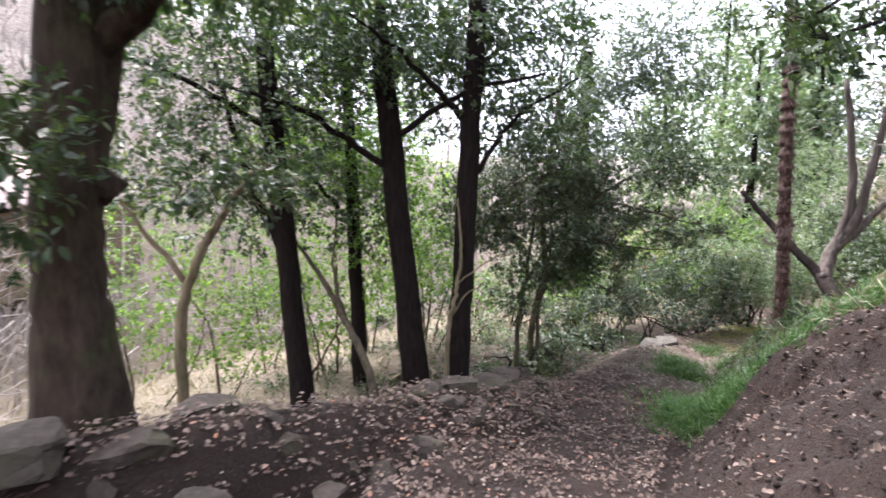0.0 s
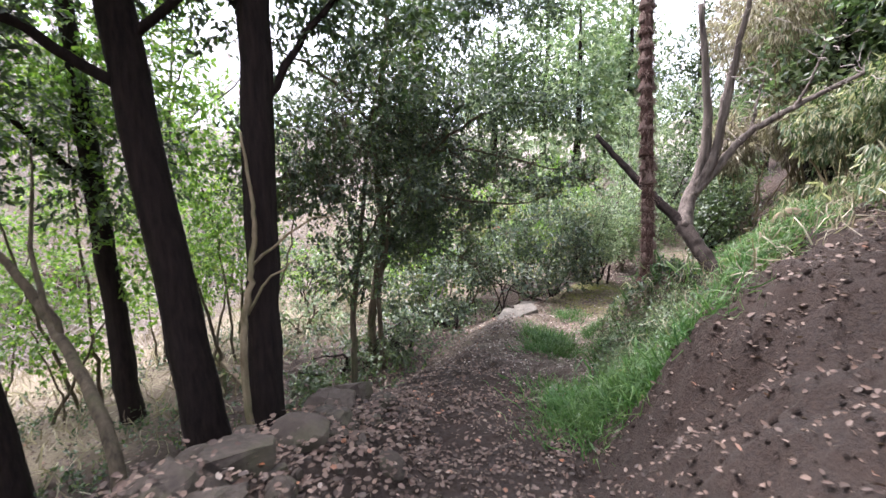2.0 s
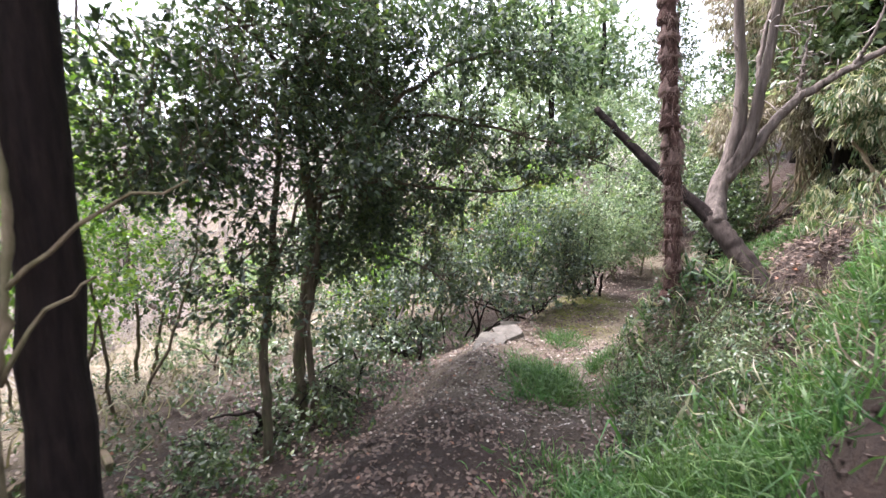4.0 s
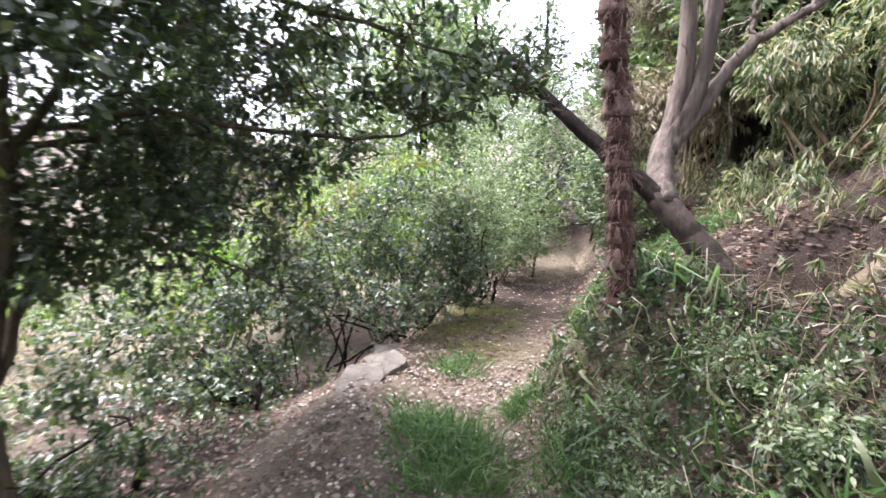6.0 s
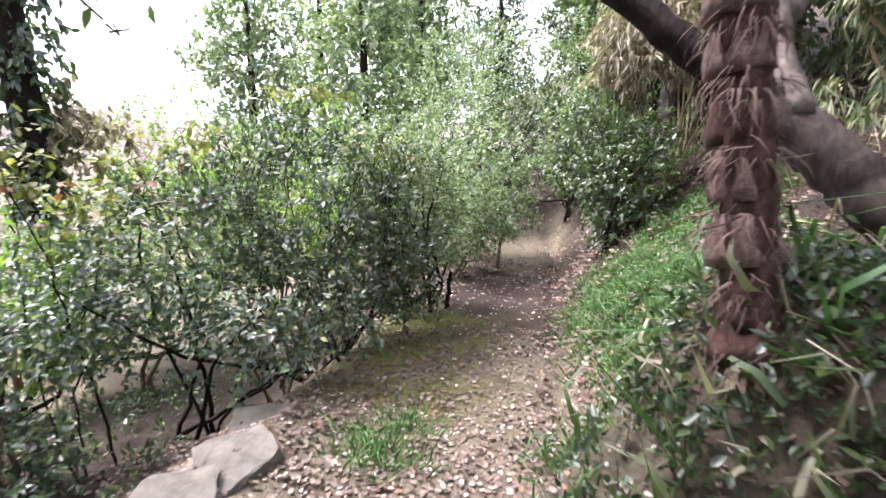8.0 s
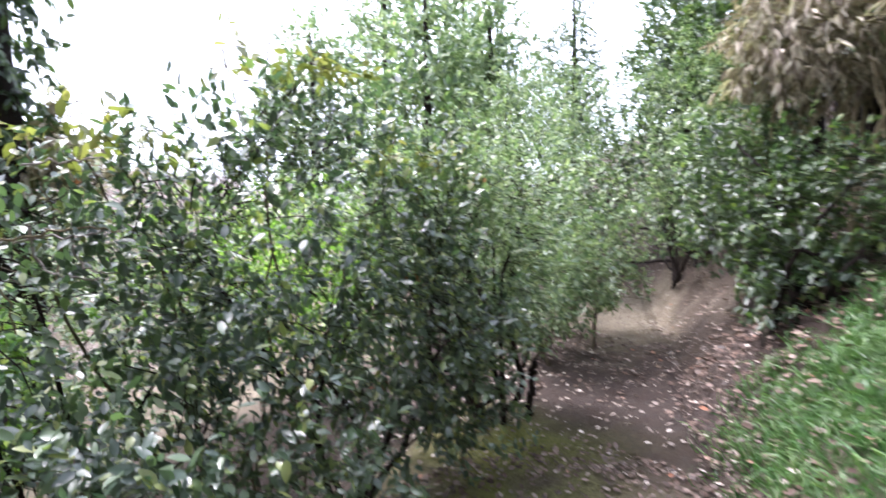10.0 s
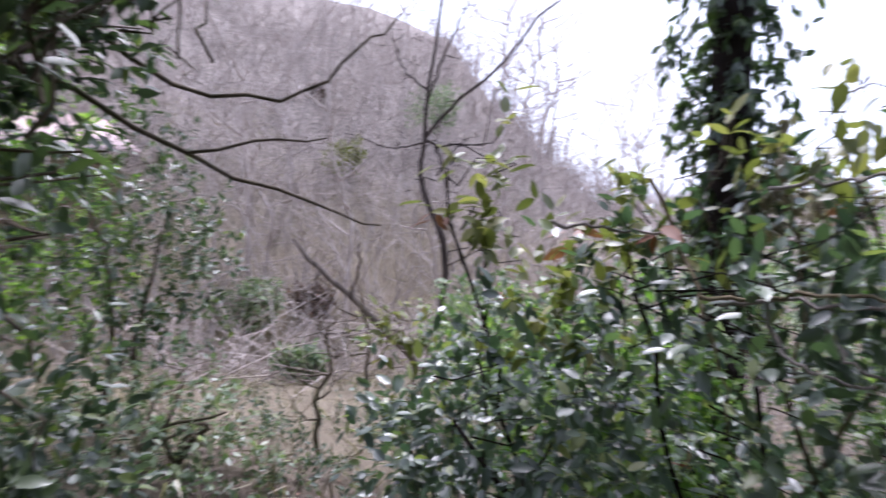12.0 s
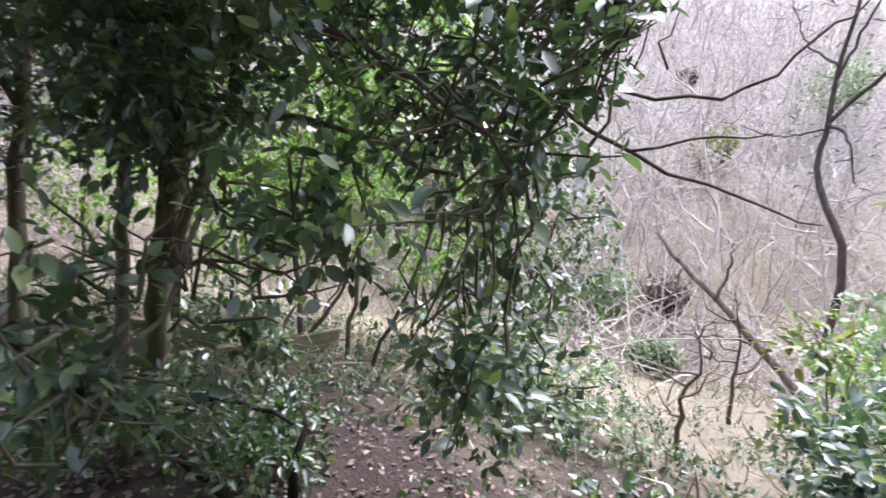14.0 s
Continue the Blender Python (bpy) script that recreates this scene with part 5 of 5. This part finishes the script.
def main_bare_tree():
    top = empty("bare_tree", "slim leafless tree with crooked dark branches in the valley", "tree", "bare trees")
    z = at_ground(-1.9, 19.6)
    lines = [("trunk", [(-1.3, 19.7, z), (-1.05, 19.7, -1.9), (-1.45, 19.7, -1.0), (-1.85, 19.8, -0.1), (-1.75, 19.8, 0.6), (-1.75, 19.8, 1.4), (-1.6, 19.8, 2.2), (-1.3, 19.8, 4.2)], 0.11, 0.04),
             ("limb", [(-1.75, 19.8, 0.6), (-1.1, 19.9, 1.3), (0.0, 20.0, 2.0), (0.9, 20.1, 3.0), (2.4, 20.2, 3.6)], 0.06, 0.015), ("limb", [(-1.75, 19.8, 0.62), (-1.3, 19.7, 0.3), (-1.0, 19.6, -0.5)], 0.05, 0.02),
             ("limb", [(-1.7, 19.8, 1.4), (-1.3, 19.9, 2.5), (-0.6, 20, 3.8)], 0.05, 0.015), ("limb", [(-1.68, 19.8, 1.6), (-2.4, 19.8, 2.2), (-2.9, 19.9, 3.2)], 0.04, 0.012), ("limb", [(-1.75, 19.8, 0.5), (-2.6, 19.6, 0.4), (-3.4, 19.5, 0.7)], 0.03, 0.01)]
    for k, (name, pts, r0, r1) in enumerate(lines):
        pts, r0, r1 = [(x - 0.75, y - 0.3, zz) for x, y, zz in pts], r0 * 0.7, r1 * 0.7
        lines[k] = (name, pts, r0, r1)
        part(name, mesh_np(name, *limb(pts, r0, r1, sides=7, seed=500 + k, n=18), BARK_SHADE_AND_DARK, True), top)
    g = np.random.default_rng(501)
    roots = np.concatenate([spline(l[1], 14)[4:] for l in lines])
    ends = roots[g.integers(0, len(roots), 130)] + g.normal(0, 0.45, (130, 3)) + np.array([0.2, 0, 0.35])
    tagged(part("twig", mesh_np("twig", *twigs_to(ends, roots, 0.012, g), BARK_SHADE_AND_DARK), top), kind="stuff")


main_bare_tree()


def leaning_trunk():
    top = empty("dead_tree", "pale leaning dead trunk with bent bare branches below the trail", "tree", "bare trees")
    z = at_ground(-0.5, 17.4)
    lines = [("trunk", [(-0.5, 17.4, z), (-0.9, 16.9, -3.3), (-1.5, 16.4, -2.55), (-2.0, 16.0, -2.0), (-2.4, 15.8, -1.5)], 0.075, 0.03),
             ("limb", [(-1.6, 16.3, -2.45), (-1.3, 16.2, -1.9), (-1.2, 16.1, -1.5)], 0.03, 0.01), ("limb", [(-1.1, 16.7, -3.0), (-1.9, 16.6, -3.1), (-2.6, 16.5, -3.3)], 0.03, 0.01), ("limb", [(-2.0, 16.0, -2.0), (-2.1, 15.9, -2.5), (-2.6, 15.9, -2.7)], 0.02, 0.008)]
    for k, (name, pts, r0, r1) in enumerate(lines):
        part(name, mesh_np(name, *limb(pts, r0, r1, sides=7, seed=520 + k, n=14), BARK_GREY, True), top)


leaning_trunk()
bare_tree("bare_tree", "small bare shrub with thin crooked stems on the dry ground", 0.95, 13.3, 1.25, 0.03, 541, 6, BARK_STEM, "bare trees", 5)
bare_tree("bare_tree", "small bare shrub with thin crooked stems on the dry ground", 0.1, 14.9, 1.5, 0.03, 542, 6, BARK_STEM, "bare trees", 5)
g5 = np.random.default_rng(600)
for k in range(60):
    b, d = radians(24 + 95 * g5.random()), 13 + 26 * g5.random()
    bare_tree("bare_tree", "pale leafless tree on the valley slope", 4.6 - d * math.sin(b), 9.8 + d * math.cos(b), 3.0 + 4.5 * g5.random(), 0.035 + 0.04 * g5.random(), 610 + k, 6, BRUSH, "bare trees", 7)
for k in range(14):
    b, d = radians(6 + 26 * g5.random()), 20 + 16 * g5.random()
    bare_tree("bare_tree", "tall thin leafless tree against the sky", 4.6 - d * math.sin(b), 9.8 + d * math.cos(b), 6.0 + 4.0 * g5.random(), 0.06 + 0.03 * g5.random(), 680 + k, 9, BRUSH, "bare trees", 9)
# tangled leafless brush over the far slope
b, d = np.radians(-12 + 149 * g5.random(3600)), 8 + 36 * g5.random(3600) ** 0.8
clear = (d < 13) & (b > np.radians(62))
d = np.where(clear, d + 12, d)
bx, by = 4.6 - d * np.sin(b), 9.8 + d * np.cos(b)
bz = height(bx, by)
root = np.repeat(np.stack([bx, by, bz], -1), 4, axis=0)
tall = np.repeat(0.8 + 1.6 * g5.random(3600), 4)[:, None]
tip = root + np.concatenate([g5.normal(0, 0.75, (14400, 2)), 0.75 * np.ones((14400, 1))], -1) * tall * (0.6 + 0.5 * g5.random((14400, 1)))
mid = (root + tip) / 2 + g5.normal(0, 0.2, root.shape)
q = g5.integers(0, 14400, 8000)
lean = mid[q] + np.concatenate([g5.normal(0, 0.9, (8000, 2)), g5.normal(0.35, 0.45, (8000, 1))], -1)
root, mid, tip = np.concatenate([root, mid[q]]), np.concatenate([mid, (mid[q] + lean) / 2 + g5.normal(0, 0.1, (8000, 3))]), np.concatenate([tip, lean])
stalks = many_tubes(np.stack([root - np.array([0, 0, 0.1]), mid, tip], 1), np.array([0.013, 0.01, 0.005]))
tagged(part("brush", mesh_np("brush", *stalks, BRUSH)), "tangle of pale leafless brush on the valley slope", "brush", kind="stuff")


# arching thicker branches among the brush
n = 2200
b, d = np.radians(14 + 105 * g5.random(n)), 12 + 26 * g5.random(n) ** 0.9
bx, by = 4.6 - d * np.sin(b), 9.8 + d * np.cos(b)
root = np.stack([bx, by, height(bx, by)], -1)
side = np.concatenate([g5.normal(0, 0.8, (n, 2)), np.zeros((n, 1))], -1)
rise = np.array([0, 0, 1.0]) * (1.2 + 1.8 * g5.random((n, 1)))
arch = np.stack([root, root + side * 0.3 + rise * 0.55, root + side + rise, root + side * 2.0 + rise * (0.9 + 0.3 * g5.random((n, 1)))], 1) + g5.normal(0, 0.08, (n, 4, 3))
tagged(part("brush", mesh_np("brush", *many_tubes(arch, np.array([0.026, 0.02, 0.014, 0.006])), BARK_PALE)), "arching pale bare branches on the valley slope", "brush", kind="stuff")


def evergreen(x, y, tall, wide, n, seed, leaf, label, group, size=0.16, low=0.15):
    z = at_ground(x, y)
    trunk = [(x, y, z), (x + 0.1, y, z + tall * 0.5), (x, y + 0.1, z + tall)]
    blobs = [((x, y, z + tall * q), (wide * w, wide * w, tall * 0.2)) for q, w in ((low + 0.12, 0.9), (0.5, 1.0), (0.7, 0.8), (0.9, 0.5))]
    return tree("tree", label, trunk, (0.2, 0.15, 0.1, 0.04), [], blobs, n, 8, size, leaf, BARK_DARK, seed, 0.4, LEAF_SMALL, twig_share=0.0, group=group, sides=8)


g6 = np.random.default_rng(700)
spots = [(9.8, 7.4), (11.5, 9.0), (13.2, 10.6), (14.8, 12.6), (16.4, 15.0), (17.5, 18.0), (8.3, 5.0), (7.6, 3.0), (6.8, 0.6), (10.8, 5.6), (13.0, 7.6), (16.0, 10.5), (18.5, 14.0), (20.0, 19.0), (20.0, 24.0), (17.0, 25.0), (12.6, 11.6), (14.4, 14.0), (11.2, 9.9)]
for k, (x, y) in enumerate(spots):
    evergreen(x + g6.normal(0, 0.3), y + g6.normal(0, 0.3), 6 + 3 * g6.random(), 1.9, 850, 710 + k, LEAF_DARK if k % 3 else LEAF_GREY, "tall dark evergreen on the wooded hillside", "hillside trees", 0.19, 0.25)
for k, (x, y, tall) in enumerate([(13.5, 24.0, 9), (11.5, 29.0, 7), (15.5, 31.0, 12), (17.5, 26.0, 9), (19.0, 30.0, 12)]):
    evergreen(x, y, tall, 2.6, 1000, 740 + k, LEAF_GREY, "far evergreen tree behind the trail bend", "far trees", 0.26, 0.1)
for k in range(14):
    b, d = radians(60 + 75 * g6.random()), 17 + 22 * g6.random()
    evergreen(4.6 - d * math.sin(b), 9.8 + d * math.cos(b), 2.5 + 3 * g6.random(), 1.4, 500, 760 + k, LEAF_GREY, "scattered evergreen on the opposite slope", "far trees", 0.2, 0.1)


for k, (x, y, r, leaf, label) in enumerate([(-6.6, 18.0, 1.0, LEAF_GREY, "grey-green evergreen bush on the dry slope"), (-2.0, 15.6, 0.5, LEAF_GREY, "low grey-green bush on the dry valley floor"), (-13.5, 26.4, 0.6, LITTER, "bush still holding rust-orange withered leaves"), (-5.8, 19.3, 0.7, LITTER, "small bush with brown withered leaves"), (-9.5, 24.0, 1.0, LEAF_OLIVE, "olive-green evergreen bush on the dry slope"), (-8.0, 27.5, 1.3, LEAF_GREY, "grey-green evergreen bush on the dry slope")]):
    z = float(height(x, y)) + 0.7 * r
    shrub("shrub", label, [(x, y, 0)], [((x, y, z), (r, 0.8 * r, 0.8 * r)), ((x + 0.5 * r, y, z + 0.3 * r), (0.6 * r, 0.6 * r, 0.6 * r))], int(160 + 120 * r), 8, 0.12, leaf, 780 + k, 5, BARK_STEM, group="slope bushes", shape=LEAF_SMALL, twig_share=0.3)


def ivy_tree(x, y):
    g = np.random.default_rng(801)
    z = at_ground(x, y)
    top = empty("ivy_clad_tree", "tall dark shaggy tree trunk hung with ivy", "tree")
    p = spline([(x, y, z), (x + 0.05, y, z + 2), (x - 0.05, y, z + 4.5), (x, y, z + 8)], 30)
    part("trunk", mesh_np("trunk", *tube(p, np.linspace(0.24, 0.15, 30), 12, 0.08, 5), BARK_DARK, True), top)
    n = 520
    k = g.integers(10, 30, n)
    v = unit(g.normal(size=(n, 3)) * np.array([1, 1, 0.3]))
    ends = p[k] + v * (0.2 + 0.75 * g.random((n, 1)) * (k[:, None] / 30))
    tagged(part("foliage", mesh_np("foliage", *sprigs(ends, v + np.array([0, 0, -0.9]), 12, 0.4, 0.12, LEAF_MED, 0.8, g), LEAF_DARK), top, "hanging dark leaves"), kind="stuff")
    ends = p[14] + np.array([0.5, 0, 0]) + g.normal(0, 0.22, (60, 3))
    tagged(part("dead_foliage", mesh_np("dead_foliage", *sprigs(ends, g.normal(size=(60, 3)) + np.array([0, 0, -1.0]), 12, 0.3, 0.13, LEAF_MED, 0.8, g), DRY), top, "brown withered foliage clump"), kind="stuff")


ivy_tree(3.95, 15.5)


# ---- small things ----
def log_thing(name, label, pts, r0, r1, mat, seed):
    top = tagged(part(name, mesh_np(name, *limb(pts, r0, r1, sides=12, rough=0.08, seed=seed, n=16, wobble=0.01), mat, True)), label, "log")
    return top


def on_ground(pts, lift):
    return [(x, y, float(height(x, y)) + lift) for x, y in pts]


log_thing("log", "mossy fallen log lying across the bank", on_ground([(6.3, 7.62), (6.6, 7.35), (7.0, 7.0)], 0.08), 0.075, 0.1, OLD_WOOD, 901)
log_thing("log", "weathered grey log half hidden in grass", on_ground([(4.8, 5.95), (5.0, 5.85), (5.25, 5.75)], 0.1), 0.07, 0.08, OLD_WOOD, 902)
log_thing("stick", "dark upright stick at the shrub's foot", [(7.3, 11.95, at_ground(7.3, 11.95)), (7.33, 11.93, -2.35), (7.32, 11.9, -2.15)], 0.03, 0.02, BARK_DARK, 903)


def shed(x, y):
    """A low outbuilding with a faded pink roof down in the valley."""
    z = at_ground(x, y, 0.2)
    top = empty("shed", "low shed with a faded pink corrugated roof", "shed")

    def box(name, cx, cy, cz, sx, sy, sz, mat, tilt=0):
        bm = bmesh.new()
        bmesh.ops.create_cube(bm, size=1, matrix=Matrix.Diagonal((sx, sy, sz, 1)))
        bmesh.ops.bevel(bm, geom=bm.edges[:], offset=0.015, segments=1, affect="EDGES")
        me = bpy.data.meshes.new(name)
        bm.to_mesh(me)
        bm.free()
        me.materials.append(mat)
        ob = part(name, me, top)
        ob.matrix_basis = pose(x, y, 0, 0, 0, -14) @ pose(cx, cy, cz, 0, tilt, 0)

    box("wall", 0, 0, z + 1.0, 3.4, 5.6, 2.2, OLD_WOOD)
    n = 40
    u = np.linspace(-3.1, 3.1, n * 4)
    X, Y = np.meshgrid(np.array([-2.2, 0.0, 2.2]), u, indexing="ij")
    Z = 0.035 * np.sin(Y * 2 * np.pi / 0.155) + z + 2.9 - 0.28 * X
    m = len(u)
    i, j = np.meshgrid(np.arange(2), np.arange(m - 1), indexing="ij")
    f = np.stack([i * m + j, (i + 1) * m + j, (i + 1) * m + j + 1, i * m + j + 1], -1).reshape(-1, 4)
    me = mesh_np("roof", np.stack([X, Y, Z], -1).reshape(-1, 3), f, PINK_ROOF, True)
    ob = part("roof", me, top)
    ob.matrix_basis = pose(x, y, 0, 0, 0, -14)
    ob.modifiers.new("thickness", "SOLIDIFY").thickness = 0.02


shed(-12.0, 14.2)


def board(name, label, a, b, tall, thick, mat):
    """A weathered plank on edge between two points of the ground."""
    bm = bmesh.new()
    long = math.dist(a, b)
    bmesh.ops.create_cube(bm, size=1, matrix=Matrix.Diagonal((long, thick, tall, 1)))
    bmesh.ops.subdivide_edges(bm, edges=[e for e in bm.edges if abs(e.verts[0].co.x - e.verts[1].co.x) > 0.5 * long], cuts=12)
    bmesh.ops.bevel(bm, geom=[e for e in bm.edges if e.is_manifold and e.calc_face_angle(0) > 1], offset=0.008, segments=1, affect="EDGES")
    for v in bm.verts:
        v.co.z += 0.012 * noise.noise(v.co * 3.0)
        v.co.y += 0.008 * noise.noise(v.co * 4.0 + Vector((9, 0, 0)))
    me = bpy.data.meshes.new(name)
    bm.to_mesh(me)
    bm.free()
    me.materials.append(mat)
    ob = tagged(part(name, me), label, "board")
    x, y = (a[0] + b[0]) / 2, (a[1] + b[1]) / 2
    ob.matrix_basis = pose(x, y, float(height(x, y)) + tall * 0.42, 0, 0, math.degrees(math.atan2(b[1] - a[1], b[0] - a[0])))


board("board", "weathered mossy timber edging below the trees", (-0.2, 9.0), (-0.75, 10.4), 0.18, 0.07, OLD_WOOD)
board("board", "weathered timber plank lying among dead leaves", (-1.0, 8.4), (-0.5, 9.3), 0.2, 0.06, OLD_WOOD)
litter(scatter(9000, lambda x, y, s, lat: smooth(-1.5, -2.5, lat) * 0.8, -4.0, 3.5, 7.5, 13.0, g4), g4, 0.042, "leaf_litter", "pale dead leaves under the trees below the trail")
litter(scatter(16000, lambda x, y, s, lat: smooth(0.4, 0.8, lat) * (1 - smooth(2.6, 3.4, lat)) * smooth(20.3, 21.0, s) * 0.5, 5.5, 11.0, 7.5, 12.0, g4) + np.array([0, 0, 0.05]), g4, 0.058, "leaf_litter", "large brown dead leaves caught in the bank's grass")


def clods(at, g):
    """Crumbs and lumps of earth loosened from the bank."""
    bm = bmesh.new()
    bmesh.ops.create_icosphere(bm, subdivisions=1, radius=1.0)
    v0 = np.array([v.co[:] for v in bm.verts])
    f0 = np.array([[v.index for v in f.verts] for f in bm.faces])
    bm.free()
    n, m = len(at), len(v0)
    size = 0.004 + 0.022 * g.random(n) ** 3
    v = v0[None] * (0.75 + 0.5 * g.random((n, m, 1))) * size[:, None, None] * (0.6 + 0.7 * g.random((n, 1, 3)))
    f = f0[None] + (np.arange(n) * m)[:, None, None]
    return tagged(part("clods", mesh_np("clods", (v + at[:, None]).reshape(-1, 3), f.reshape(-1, 3), SOIL, True)), "loose brown clods of earth on the bank and trail", "soil", kind="stuff")


litter(scatter(14000, lambda x, y, s, lat: smooth(2.8, 1.0, np.abs(lat - 0.5)) * smooth(23.5, 25.0, s) * np.where((s > 26) & (s < 28.5) & (np.abs(lat) < 0.5), 0.25, 0.8), 7.5, 15.0, 10.0, 18.5, g4), g4, 0.05, "leaf_litter", "brown dead leaves round the bend of the trail")
clods(scatter(5000, lambda x, y, s, lat: np.where(lat > 0.2, 1.0, 0.25) * (np.abs(lat) < 2.6), 0.0, 4.5, 0.5, 7.0, g4), g4)
blades(scatter(4500, lambda x, y, s, lat: smooth(0.6, 1.1, lat) * (1 - smooth(2.4, 3.2, lat)) * (1 - smooth(19.0, 20.0, s)) * 0.6, 3.4, 8.0, 5.0, 10.0, g4), g4, 0.3, 0.011, DRY, "dry_grass", "dry straw blades among the bank's weeds", 0.9, "grass", bow=1.5)
